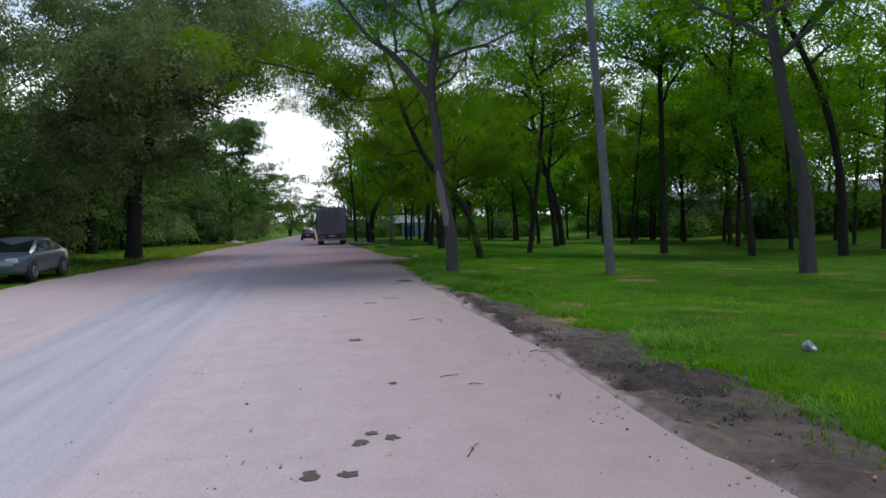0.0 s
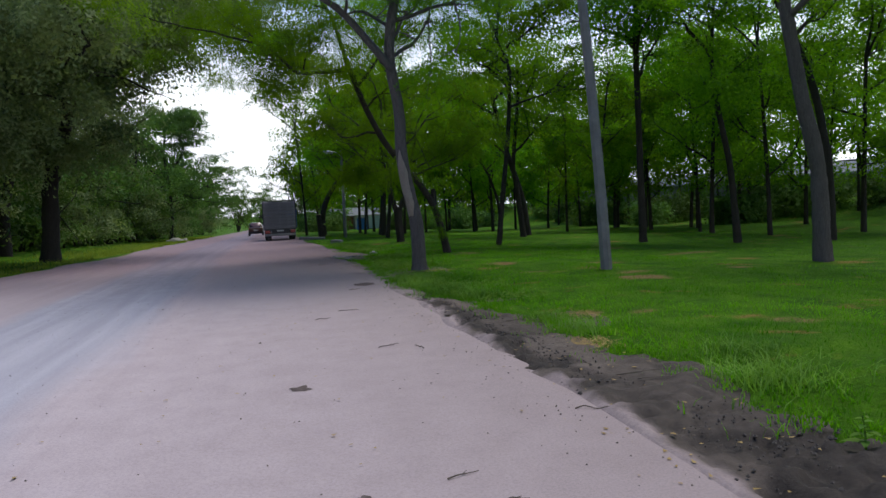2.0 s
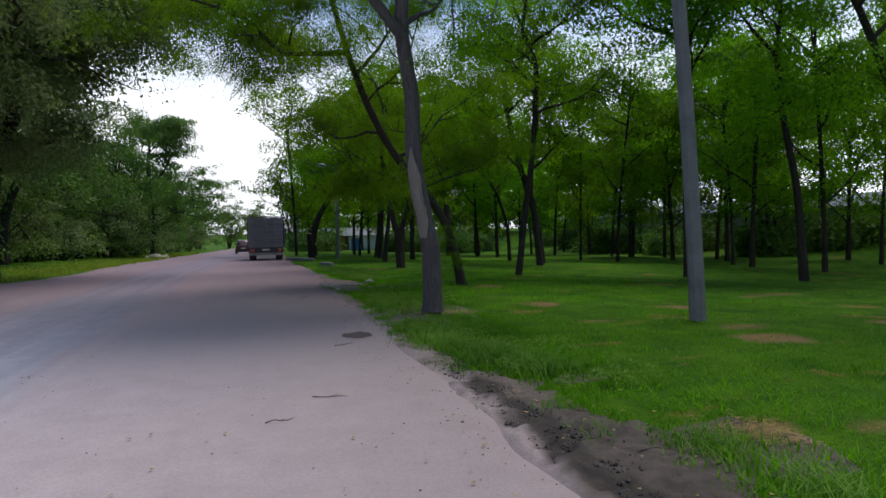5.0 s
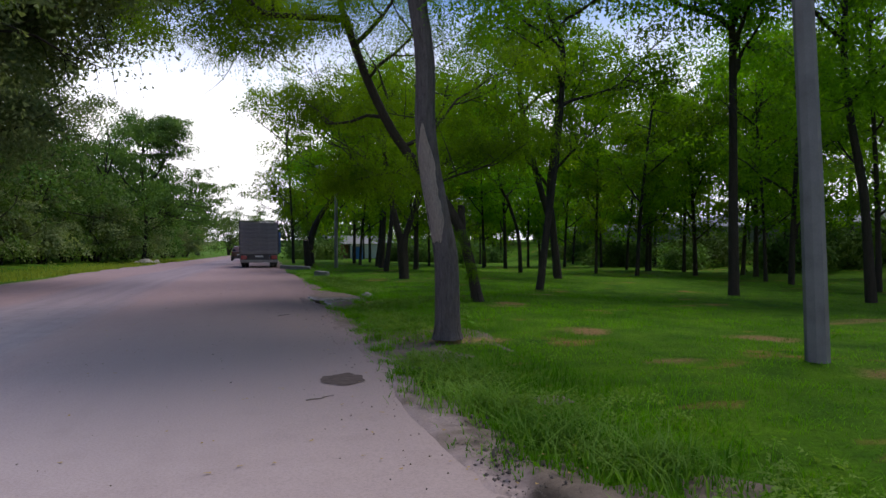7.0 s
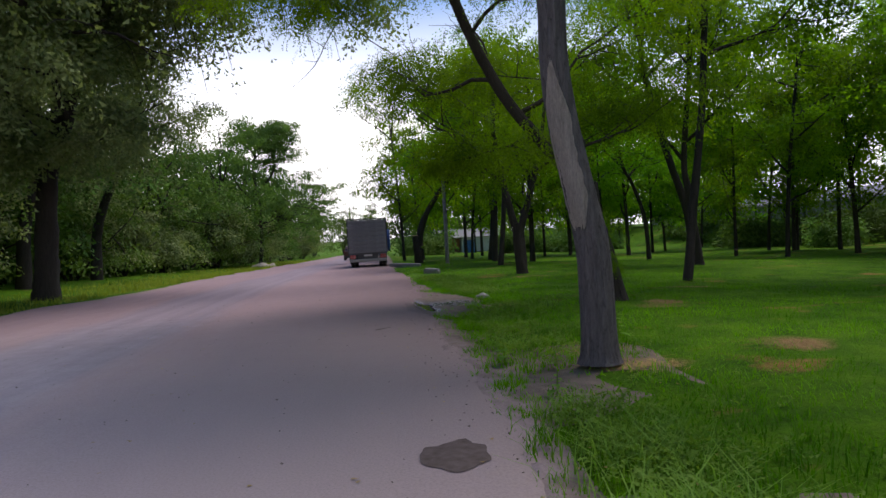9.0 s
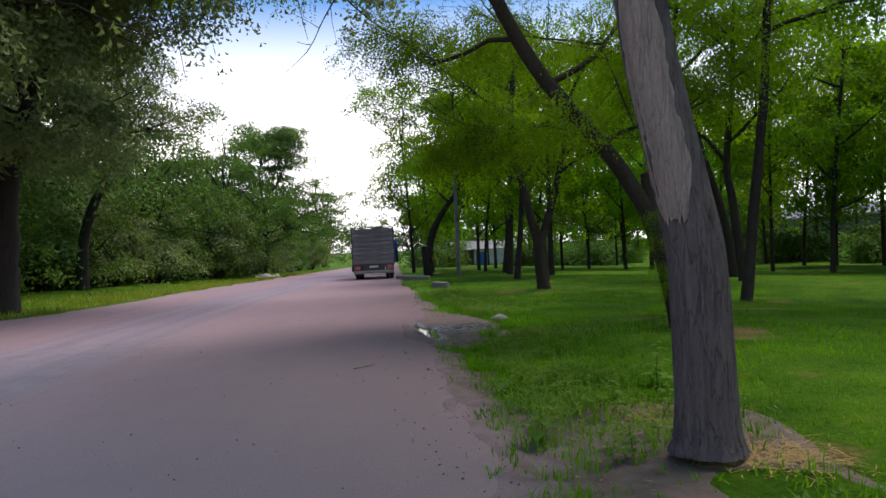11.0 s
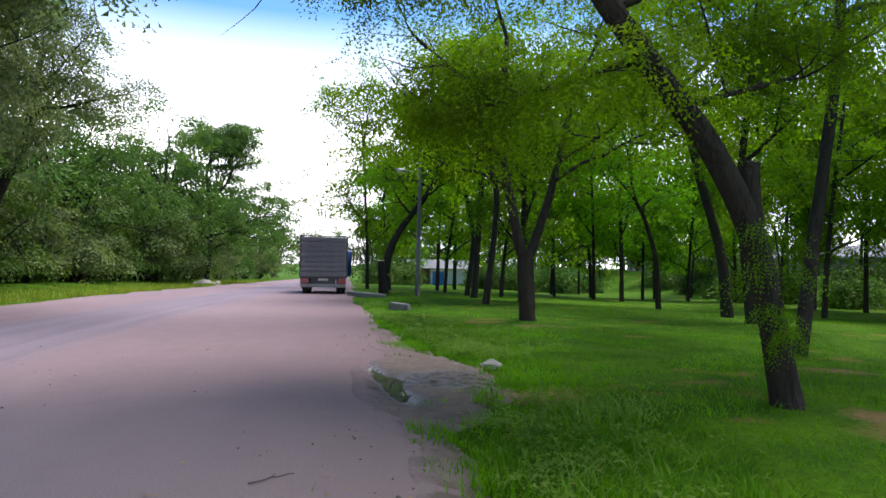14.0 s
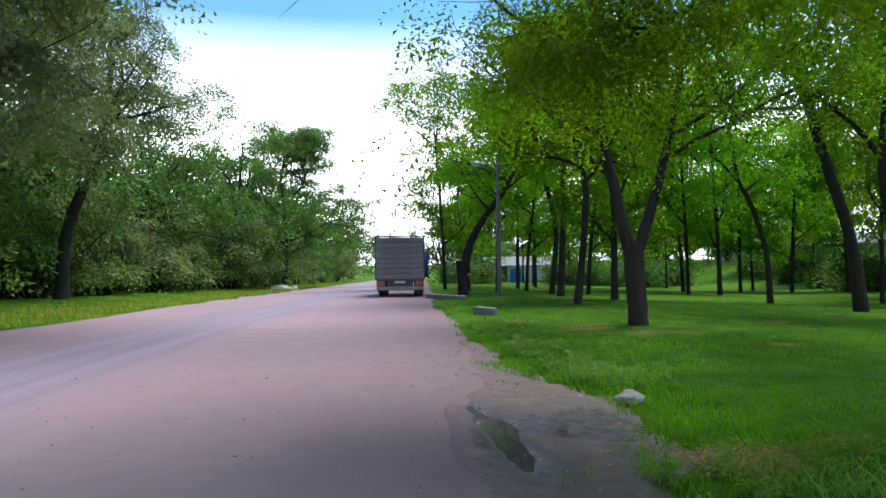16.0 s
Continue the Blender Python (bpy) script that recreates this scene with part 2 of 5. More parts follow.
p_.inputs["Roughness"].default_value = 0.85
p_.inputs["Specular IOR Level"].default_value = 0.3
bump(n_, l_, math_node(n_, l_, "ADD", math_node(n_, l_, "MULTIPLY", fine_, 0.4), med_), p_, 0.25, 0.02)

# verge of trodden soil: churned dark mud, dust and soaked ground where the mesh says so
M_MUD, n_, l_, p_ = material("verge_mud")
sep_, fine_, med_, streak_, dust_, far_dim_, grit_ = dirt_colours(n_, l_)
crumb_ = noise_tex(n_, l_, coords(n_, l_), 30.0, 6.0, 0.75)
lump_ = noise_tex(n_, l_, coords(n_, l_), 6.0, 6.0)


def field(name):
    at = n_.new("ShaderNodeAttribute")
    at.attribute_name = name
    return at.outputs["Fac"]


soil_ = ramp(n_, l_, lump_, (0.3, (0.105, 0.080, 0.064)), (0.7, (0.185, 0.145, 0.120)))
mud_ = ramp(n_, l_, lump_, (0.3, (0.016, 0.012, 0.010)), (0.75, (0.055, 0.042, 0.034)))
c_ = mix(n_, l_, field("wet"), soil_, mud_)
c_ = mix(n_, l_, field("dust"), c_, mix(n_, l_, 1.0, dust_, far_dim_, "MULTIPLY"))
c_ = mix(n_, l_, field("soak"), c_, ramp(n_, l_, lump_, (0.3, (0.060, 0.046, 0.044)), (0.7, (0.100, 0.078, 0.074))))
c_ = mix(n_, l_, 0.6, c_, grit_, "MULTIPLY")
l_.new(mix(n_, l_, 0.55, c_, ramp(n_, l_, crumb_, (0.3, (0.6, 0.6, 0.6)), (0.7, (1.2, 1.2, 1.2))), "MULTIPLY"), p_.inputs["Base Color"])
l_.new(mix(n_, l_, field("soak"), (0.85, 0.85, 0.85), ramp(n_, l_, lump_, (0.4, (0.10, 0.10, 0.10)), (0.6, (0.45, 0.45, 0.45)))), p_.inputs["Roughness"])
p_.inputs["Specular IOR Level"].default_value = 0.3
bump(n_, l_, crumb_, p_, 0.5, 0.025)

# ground under the grass: green turf, brown soil, dry straw patches
M_GROUND, n_, l_, p_ = material("turf_ground")
v_ = coords(n_, l_)
fine_ = noise_tex(n_, l_, v_, 18.0, 6.0, 0.7)
med_ = noise_tex(n_, l_, v_, 1.3, 5.0)
dry_ = noise_tex(n_, l_, coords(n_, l_, (0.6, 1.0, 1)), 0.75, 3.0)
g_ = ramp(n_, l_, med_, (0.3, (0.026, 0.092, 0.002)), (0.7, (0.080, 0.185, 0.004)))
g_ = mix(n_, l_, ramp(n_, l_, dry_, (0.60, (0, 0, 0)), (0.70, (1, 1, 1))), g_, (0.24, 0.14, 0.05))
st_ = n_.new("ShaderNodeAttribute")
st_.attribute_name = "straw"
g_ = mix(n_, l_, ramp(n_, l_, math_node(n_, l_, "MULTIPLY", st_.outputs["Fac"], math_node(n_, l_, "ADD", fine_, 0.5)), (0.25, (0, 0, 0)), (0.85, (1, 1, 1))), g_, (0.23, 0.15, 0.07))
l_.new(mix(n_, l_, 0.8, g_, ramp(n_, l_, fine_, (0.3, (0.5, 0.5, 0.5)), (0.7, (1.3, 1.3, 1.2))), "MULTIPLY"), p_.inputs["Base Color"])
p_.inputs["Roughness"].default_value = 0.95
p_.inputs["Specular IOR Level"].default_value = 0.1
bump(n_, l_, fine_, p_, 0.8, 0.08)

# wet stain on the road
M_STAIN, n_, l_, p_ = material("damp_stain")
s_ = noise_tex(n_, l_, coords(n_, l_), 14.0)
l_.new(ramp(n_, l_, s_, (0.3, (0.085, 0.066, 0.060)), (0.7, (0.135, 0.106, 0.098))), p_.inputs["Base Color"])
p_.inputs["Roughness"].default_value = 0.95
p_.inputs["Specular IOR Level"].default_value = 0.05


# ---- geometry helpers ----
def lattice(x, y, scale, seed=0):
    """Smooth value noise in 0..1 over numpy arrays."""
    x, y = np.asarray(x, float) / scale + 1000.0, np.asarray(y, float) / scale + 1000.0
    i, j = np.floor(x).astype(np.int64), np.floor(y).astype(np.int64)
    u, w = x - i, y - j
    u, w = u * u * (3 - 2 * u), w * w * (3 - 2 * w)

    def at(a, b):
        h = (a * 374761393 + b * 668265263 + seed * 974711) & 0x7FFFFFFF
        h = ((h ^ (h >> 13)) * 1274126177) & 0x7FFFFFFF
        return ((h ^ (h >> 16)) & 0xFFFF) / 65535.0

    return (at(i, j) * (1 - u) + at(i + 1, j) * u) * (1 - w) + (at(i, j + 1) * (1 - u) + at(i + 1, j + 1) * u) * w


def height(x, y):
    """The lie of the land: falls gently to the right and ahead, with a bank far to the right."""
    x, y = np.asarray(x, float), np.asarray(y, float)
    z = -0.035 * np.clip(x - 6, 0, 20) - 0.0155 * np.clip(y - 36, 0, 200)
    s = np.clip((x - 38) / 12, 0, 1)
    z = z + s * s * (3 - 2 * s) * (1.7 + 0.0155 * np.clip(y - 36, 0, 200))
    s = np.clip((-11 - x) / 5, 0, 1)
    return z + 0.25 * s * s * (3 - 2 * s)


EDGE_Y = (-60, -3, 2.5, 4.8, 5.5, 6.3, 7.3, 8.3, 9.2, 11.6, 13.8, 15.6, 18.3, 22, 24.6, 25.7, 28.2, 29, 31.8, 40, 46, 60, 400)
EDGE_X = (3.4, 3.4, 3.5, 4.0, 3.7, 3.7, 4.05, 3.45, 3.5, 3.3, 2.75, 2.65, 2.5, 2.6, 2.55, 3.3, 3.45, 3.05, 2.7, 2.2, 1.9, 2.1, 2.1)


def grass_edge(y):
    return np.interp(y, EDGE_Y, EDGE_X) + 0.35 * (lattice(y, y * 0 + 3, 1.1, 5) - 0.5) + 0.3 * (lattice(y, y * 0 + 7, 0.22, 6) - 0.5)


def road_top(x, y):
    return height(x, y) + 0.012 + 0.02 * (lattice(x, y, 2.5, 11) - 0.5)


def mesh_np(name, verts, faces, mat, attr=None, smooth=False):
    """A mesh from an array of places and one of faces, all with as many corners."""
    verts, faces = np.asarray(verts, np.float32), np.asarray(faces, np.int32)
    me = bpy.data.meshes.new(name)
    me.vertices.add(len(verts))
    me.vertices.foreach_set("co", verts.ravel())
    me.loops.add(faces.size)
    me.loops.foreach_set("vertex_index", faces.ravel())
    me.polygons.add(len(faces))
    me.polygons.foreach_set("loop_start", np.arange(0, faces.size, faces.shape[1], dtype=np.int32))
    me.update(calc_edges=True)
    me.polygons.foreach_set("use_smooth", np.full(len(faces), smooth))
    if attr is not None:
        for key, value in attr.items():
            me.attributes.new(key, "FLOAT", "POINT").data.foreach_set("value", np.asarray(value, np.float32))
    me.materials.append(mat)
    return me


def grid_faces(nx, ny):
    i = np.arange(nx * ny).reshape(ny, nx)
    return np.stack([i[:-1, :-1], i[:-1, 1:], i[1:, 1:], i[1:, :-1]], -1).reshape(-1, 4)


def part(name, bm, mat, parent, label=""):
    """Links a bmesh, or a mesh, as one mesh object under a thing or a part."""
    if isinstance(bm, bmesh.types.BMesh):
        me = bpy.data.meshes.new(name)
        bm.to_mesh(me)
        bm.free()
        me.materials.append(mat)
    else:
        me = bm
    ob = new(name, me)
    ob.parent = parent
    return tagged(ob, label=label)


def thing(name, x, y, z, label, category, group="", rz=0.0):
    ob = new(name)
    ob.matrix_basis = pose(x, y, z, 0, 0, rz)
    ob.empty_display_size = 0.2
    return tagged(ob, label, category, group)


def box(sx, sy, sz, x=0, y=0, z=0, bevel=0.01, seg=1, bm=None):
    """A bevelled box centred in x and y, standing on z."""
    own = bmesh.new()
    bmesh.ops.create_cube(own, size=1, matrix=Matrix.LocRotScale((x, y, z + sz / 2), None, (sx, sy, sz)))
    if bevel:
        bmesh.ops.bevel(own, geom=own.edges[:], offset=bevel, segments=seg, affect="EDGES")
    if bm is None:
        return own
    tmp = bpy.data.meshes.new("tmp")
    own.to_mesh(tmp)
    own.free()
    bm.from_mesh(tmp)
    bpy.data.meshes.remove(tmp)
    return bm


def tube_arrays(points, radii, sides, ridge=0.0, seed=0):
    """A tapered tube along places, as arrays of places and four-cornered faces."""
    p, r = np.asarray(points, float), np.asarray(radii, float)
    d = np.gradient(p, axis=0)
    d /= np.linalg.norm(d, axis=1, keepdims=True) + 1e-9
    ref = np.where(np.abs(d[:, 2:3]) > 0.9, np.array([[0.0, 1, 0]]), np.array([[0.0, 0, 1]]))
    ref = np.tile(ref[len(ref) // 2], (len(p), 1))
    u = np.cross(ref, d)
    u /= np.linalg.norm(u, axis=1, keepdims=True) + 1e-9
    w = np.cross(d, u)
    a = np.linspace(0, 2 * math.pi, sides, endpoint=False)
    rr = r if r.ndim == 2 else r[:, None] * np.ones((1, sides))
    if ridge:
        run = np.concatenate([[0], np.cumsum(np.linalg.norm(np.diff(p, axis=0), axis=1))])
        aa = np.tile(np.arange(sides), (len(p), 1))
        tt = np.tile(run[:, None], (1, sides))
        rr = rr * (1 + ridge * (lattice(aa + 0.6 * np.sin(tt * 2.1), tt * 5, 2.0, seed) - 0.5) + 0.6 * ridge * (lattice(aa, tt * 9, 1.0, seed + 1) - 0.5))
        rr = rr * (1 + 0.05 * np.sin(a * 3 + seed) + 0.03 * np.sin(a * 5 + 2 * seed))
    v = p[:, None] + rr[..., None] * (np.cos(a)[None, :, None] * u[:, None] + np.sin(a)[None, :, None] * w[:, None])
    i = np.arange(len(p) * sides).reshape(len(p), sides)
    j = np.roll(i, -1, axis=1)
    f = np.stack([i[:-1], j[:-1], j[1:], i[1:]], -1).reshape(-1, 4)
    return v.reshape(-1, 3), f


def furrowed(points, radii, sides, seed):
    """Radii all round a trunk whose bark is split into long plates by wandering cracks."""
    p = np.asarray(points, float)
    run = np.concatenate([[0], np.cumsum(np.linalg.norm(np.diff(p, axis=0), axis=1))])
    a = np.linspace(0, 2 * math.pi, sides, endpoint=False)
    A, T = np.meshgrid(a, run)
    cx, cy = np.cos(A) * 10, np.sin(A) * 10
    near = lattice(cx + 1.6 * T, cy + 30 + 1.1 * T, 2.2, seed)
    cross = lattice(cx - 1.5 * T + 60, cy - 1.2 * T, 2.4, seed + 1)
    crack = np.minimum(np.abs(near - 0.5), np.abs(cross - 0.5)) * 2
    plate = np.clip(crack / 0.16, 0, 1)
    fine = lattice(cx * 3 + T, cy * 3 + T * 2.5, 1.2, seed + 2)
    step = lattice(cx * 0.7, cy * 0.7 + T * 3.0, 1.4, seed + 3)
    return np.asarray(radii)[:, None] * (0.90 + 0.125 * plate + 0.035 * (fine - 0.5) + 0.05 * (step - 0.5) + 0.04 * np.sin(3 * A + seed) + 0.025 * np.sin(5 * A + 2 * seed))


def spline(points, n):
    """n places along a smooth line through the given ones."""
    p = np.asarray(points, float)
    if len(p) < 3:
        t = np.linspace(0, 1, n)[:, None]
        return p[0] * (1 - t) + p[-1] * t
    q = np.vstack([2 * p[0] - p[1], p, 2 * p[-1] - p[-2]])
    out = []
    for t in np.linspace(0, len(p) - 1 - 1e-6, n):
        k, u = int(t), t - int(t)
        a, b, c, d = q[k : k + 4]
        out.append(0.5 * (2 * b + (c - a) * u + (2 * a - 5 * b + 4 * c - d) * u * u + (3 * b - a - 3 * c + d) * u**3))
    return np.array(out)


def fronds(places, ways, rng, length, leaflets, leaf, droop=0.3):
    """Feathered leaves: pairs of leaflets on a drooping midrib. Arrays of places and of triangles."""
    m = len(places)
    d = ways + rng.normal(0, 0.35, (m, 3)) + np.array([0, 0, -droop])
    d /= np.linalg.norm(d, axis=1, keepdims=True) + 1e-9
    up = np.array([0, 0, 1.0]) + rng.normal(0, 0.32, (m, 3))
    s = np.cross(d, up)
    s /= np.linalg.norm(s, axis=1, keepdims=True) + 1e-9
    nn = np.cross(s, d)
    ln = length * rng.uniform(0.6, 1.25, (m, 1, 1))
    k = np.arange(leaflets)
    t = ((k // 2 + 0.5) / (leaflets / 2))[None, :, None]
    side = np.where(k % 2 == 0, 1.0, -1.0)[None, :, None]
    o = places[:, None] + d[:, None] * t * ln - np.array([0, 0, 1.0]) * (t * t) * ln * 0.35
    size = leaf * rng.uniform(0.7, 1.25, (m, leaflets, 1))
    tilt = nn[:, None] * rng.normal(-0.15, 0.35, (m, leaflets, 1))
    tip = o + (s[:, None] * side + 0.35 * d[:, None] + tilt) * size
    mid = o + (s[:, None] * side * 0.5 + tilt * 0.4) * size + d[:, None] * size * 0.42
    low = o + (s[:, None] * side * 0.45) * size - d[:, None] * size * 0.12
    if leaflets <= 4 or leaf < 0.065:
        i = np.arange(m * leaflets)[:, None] * 3
        return np.stack([low, tip, mid], 2).reshape(-1, 3), i + np.array([[0, 1, 2]])
    v = np.stack([o, low, tip, mid], 2).reshape(-1, 3)
    i = np.arange(m * leaflets)[:, None] * 4
    return v, i + np.array([[0, 1, 2, 3]])


def clumps(tips, rng, spread, flat, count, length, leaflets, leaf, droop, dome):
    """Leaves in drooping, lobed pads at the branch tips, dense enough to shade one another."""
    tips = np.asarray(tips, float)
    n = len(tips)
    wide = spread * rng.uniform(0.6, 1.3, (n, 1))
    lean = rng.normal(0, 0.24, (n, 2, 1))
    a = rng.uniform(0, 2 * math.pi, (n, count))
    q = np.sqrt(rng.uniform(0.01, 1, (n, count))) * (1 + 0.28 * np.sin(3 * a + rng.uniform(0, 6.3, (n, 1))) + 0.18 * np.sin(5 * a + rng.uniform(0, 6.3, (n, 1))))
    dx, dy = wide * q * np.cos(a), wide * q * np.sin(a)
    dz = wide * (-dome * q * q + rng.normal(0, 0.3 * flat, (n, count))) + lean[:, 0] * dx + lean[:, 1] * dy
    places = (tips[:, None] + np.stack([dx, dy, dz], -1)).reshape(-1, 3)
    ways = np.stack([q * np.cos(a), q * np.sin(a), -0.9 * dome * q], -1).reshape(-1, 3)
    return fronds(places, ways, rng, length, leaflets, leaf, droop)


class Wood:
    """Collects the trunk and limbs of one tree and the tips at which its leaves sit."""

    def __init__(self, seed, sparse=False):
        self.rng, self.v, self.f, self.n, self.tips = np.random.default_rng(seed), [], [], 0, []
        self.seed, self.sparse = seed, sparse

    def tube(self, points, radii, sides, ridge=0.0):
        v, f = tube_arrays(points, radii, sides, ridge, self.seed)
        self.v.append(v)
        self.f.append(f + self.n)
        self.n += len(v)

    def grow(self, start, way, length, radius, depth, rise=0.25, spread=0.7, bare=0.3):
        rng, p, d = self.rng, np.array(start, float), np.array(way, float)
        d /= np.linalg.norm(d)
        pts, step = [p.copy()], length / 5
        for k in range(5):
            d = d + rng.normal(0, 0.16, 3) + np.array([0, 0, rise * 0.25])
            d /= np.linalg.norm(d)
            p = p + d * step
            pts.append(p.copy())
        if depth > 0:
            self.tube(pts, np.linspace(radius, radius * 0.45, 6), 6 if radius > 0.06 else (4 if radius > 0.025 else 3))
        else:
            if not self.sparse:
                self.tube([pts[0], pts[2], pts[5]], [radius, radius * 0.7, radius * 0.4], 3)
            self.tips += [pts[5]]
            return
        if depth == 1 and rng.uniform() < 0.4:
            self.tips += [pts[3]]
        for k in range(3):
            t = bare + (1 - bare) * (k + rng.uniform(0.2, 0.9)) / 3
            i = min(4, int(t * 5))
            at = pts[i] + (pts[i + 1] - pts[i]) * (t * 5 - i)
            side = rng.normal(0, 1, 3) * np.array([1, 1, 0.45])
            side /= np.linalg.norm(side)
            self.grow(at, d * (1 - spread) + side * spread + np.array([0, 0, 0.12]), length * rng.uniform(0.45, 0.7), radius * 0.5, depth - 1, rise, spread, 0.15)
        self.grow(pts[5], d, length * 0.55, radius * 0.45, depth - 1, rise, spread, 0.15)


def tree(name, wood, base, label, category, leafmat, bark, group, spread=0.85, flat=0.45, count=60, length=0.42, leaflets=4, leaf=0.17, droop=0.3, low=0.0, only=None, full=0.72, dome=0.35):
    """A tree of the collected wood and its leaves, with its foot at base."""
    ob = thing(name, base[0], base[1], base[2], label, category, group)
    off = np.array(base, float)
    v = np.vstack(wood.v) - off
    part("trunk", mesh_np("trunk", v, np.vstack(wood.f), bark, smooth=True), None, ob)
    tips = np.array([t for t in wood.tips if t[2] > base[2] + low and (only is None or only(t)) and wood.rng.uniform() < full])
    lv, lf = clumps(tips - off, wood.rng, spread, flat, count, length, leaflets, leaf, droop, dome)
    part("crown", mesh_np("crown", lv, lf, leafmat), None, ob, "feathery green foliage")
    return ob


def foot_flare(n, r0, r1, flare=0.35):
    t = np.linspace(0, 1, n)
    return (r0 + (r1 - r0) * t) * (1 + flare * np.exp(-t * n * 0.35))


# ---- ground ----
STRAW = ((7.4, 14.6, 0.55), (4.2, 10.85, 0.4), (6.27, 9.2, 0.4), (3.15, 8.85, 0.4), (10.8, 15.8, 0.5), (6.0, 16.9, 0.4), (5.2, 10.85, 0.3), (4.0, 19.45, 0.4), (6.2, 20.0, 0.5), (6.06, 24.0, 0.4),
         (7.75, 15.7, 0.5), (8.8, 18.95, 0.5), (6.4, 24.7, 0.5), (8.5, 27.8, 0.6), (3.7, 25.9, 0.35), (6.16, 34.0, 0.6), (3.76, 20.6, 0.35), (8.0, 41.0, 0.8), (13.0, 21.0, 0.8))
def axis_lines(*runs):
    out = []
    for a, b, step in runs:
        out += list(np.arange(a, b, step))
    return np.array(out + [runs[-1][1]])


gx = axis_lines((-900, -60, 60), (-60, -16, 4), (-16, -9, 0.5), (-9, 2, 1.0), (2, 12, 0.25), (12, 60, 1.5), (60, 900, 60))
gy = axis_lines((-400, -40, 40), (-40, -4, 4), (-4, 40, 0.3), (40, 120, 2), (120, 320, 10), (320, 2500, 180))
GX, GY = np.meshgrid(gx, gy)
GZ = height(GX, GY) + np.where(GX > 2, 0.07 * (lattice(GX, GY, 1.2, 1) - 0.5) + 0.12 * (lattice(GX, GY, 5, 2) - 0.5), 0)
GZ = np.where((GX > -10.5) & (GX < 4.4), np.minimum(GZ, height(GX, GY)) - 0.03, GZ)
GZ = np.where((GX > 1.6) & (GX < grass_edge(GY) - 0.1) & (GY > -3.4) & (GY < 33), GZ - 0.15, GZ)
bare = np.clip(np.maximum.reduce([1.15 - np.hypot((GX - cx) / 1.3, GY - cy) / r for cx, cy, r in STRAW]) + 1.3 * (lattice(GX, GY, 0.55, 56) - 0.55), 0, 1)
tagged(new("ground", mesh_np("ground", np.stack([GX, GY, GZ], -1).reshape(-1, 3), grid_faces(len(gx), len(gy)), M_GROUND, {"straw": bare.ravel()}, True)),
       "grassy ground under trees with dry straw patches", "ground", kind="structure")

# road sheet with ragged edges
ry = axis_lines((-60, -4, 2), (-4, 40, 0.25), (40, 140, 1.0), (140, 420, 10))
rs = np.concatenate([np.linspace(0, 1, 61)])
RS, RY = np.meshgrid(rs, ry)
left = np.interp(RY, (-60, 22, 36, 60, 420), (-9.8, -9.6, -8.4, -8.6, -8.6)) + 0.8 * (lattice(RY, RY * 0, 3.0, 7) - 0.5) + 0.4 * (lattice(RY, RY * 0, 0.8, 8) - 0.5)
right = np.minimum(grass_edge(RY), 2.35 + 0.25 * (lattice(RY, RY * 0 + 9, 1.1, 9) - 0.5))
right = np.minimum(right, 2.35 - 0.55 * np.clip(1.6 - np.abs(RY - 26.8) / 1.3, 0, 1))
RX = left + (right - left) * RS
RZ = height(RX, RY) + 0.012 + 0.02 * (lattice(RX, RY, 2.5, 11) - 0.5) - 0.05 * (np.clip((RS - 0.985) / 0.015, 0, 1) + np.clip((0.015 - RS) / 0.015, 0, 1))
tagged(new("road", mesh_np("road", np.stack([RX, RY, RZ], -1).reshape(-1, 3), grid_faces(len(rs), len(ry)), M_ROAD, smooth=True)),
       "worn asphalt road with dusty pinkish dirt shoulders", "road", kind="structure")

# verge of soil, churned up and wet in places
vx, vy = np.arange(1.5, 4.7, 0.045), np.arange(-3.5, 33, 0.06)
VX, VY = np.meshgrid(vx, vy)


def blob(cx, cy, rx, ry_, soft=0.35, seed=3):
    d = np.hypot((VX - cx) / rx, (VY - cy) / ry_) + 0.7 * (lattice(VX, VY, 0.5, seed) - 0.5)
    return np.clip((1 - d) / soft, 0, 1)


wet = np.maximum.reduce([blob(3.0, 4.85, 0.95, 1.05), blob(2.35, 9.8, 0.45, 3.4, seed=4), blob(2.5, 6.6, 0.45, 1.2, seed=6) * 0.8,
                         blob(2.35, 12.6, 0.4, 1.6, seed=8) * 0.9, blob(3.2, 2.2, 0.5, 0.5, seed=9) * 0.5, blob(2.1, 26.6, 0.28, 1.2, seed=12) * 0.9])
VE = grass_edge(VY)
wet = np.maximum(wet, 0.6 * np.clip((14.5 - VY) / 3, 0, 1) * np.clip(0.5 + (VX - 2.1) * 2, 0, 1) * (0.45 + 0.9 * lattice(VX, VY, 0.7, 27)))
shore = 1.98 + 0.35 * (lattice(VY, VY * 0 + 1, 0.9, 13) - 0.5)
shore = shore - 0.4 * np.clip(1.6 - np.abs(VY - 26.8) / 1.3, 0, 1)
# dust drifts over the soil from the road, farther where nothing has churned it
drift = 0.16 + 0.34 * np.clip((VY - 11) / 4, 0, 1)
dust = np.clip(1.15 - (VX - shore - 0.08) / drift + 1.2 * (lattice(VX, VY, 0.45, 18) - 0.5) + 1.0 * (lattice(VX, VY, 0.12, 28) - 0.5), 0, 1)
wet = np.clip(wet, 0, 1) * np.clip((VX - shore - 0.05) / 0.2, 0, 1)
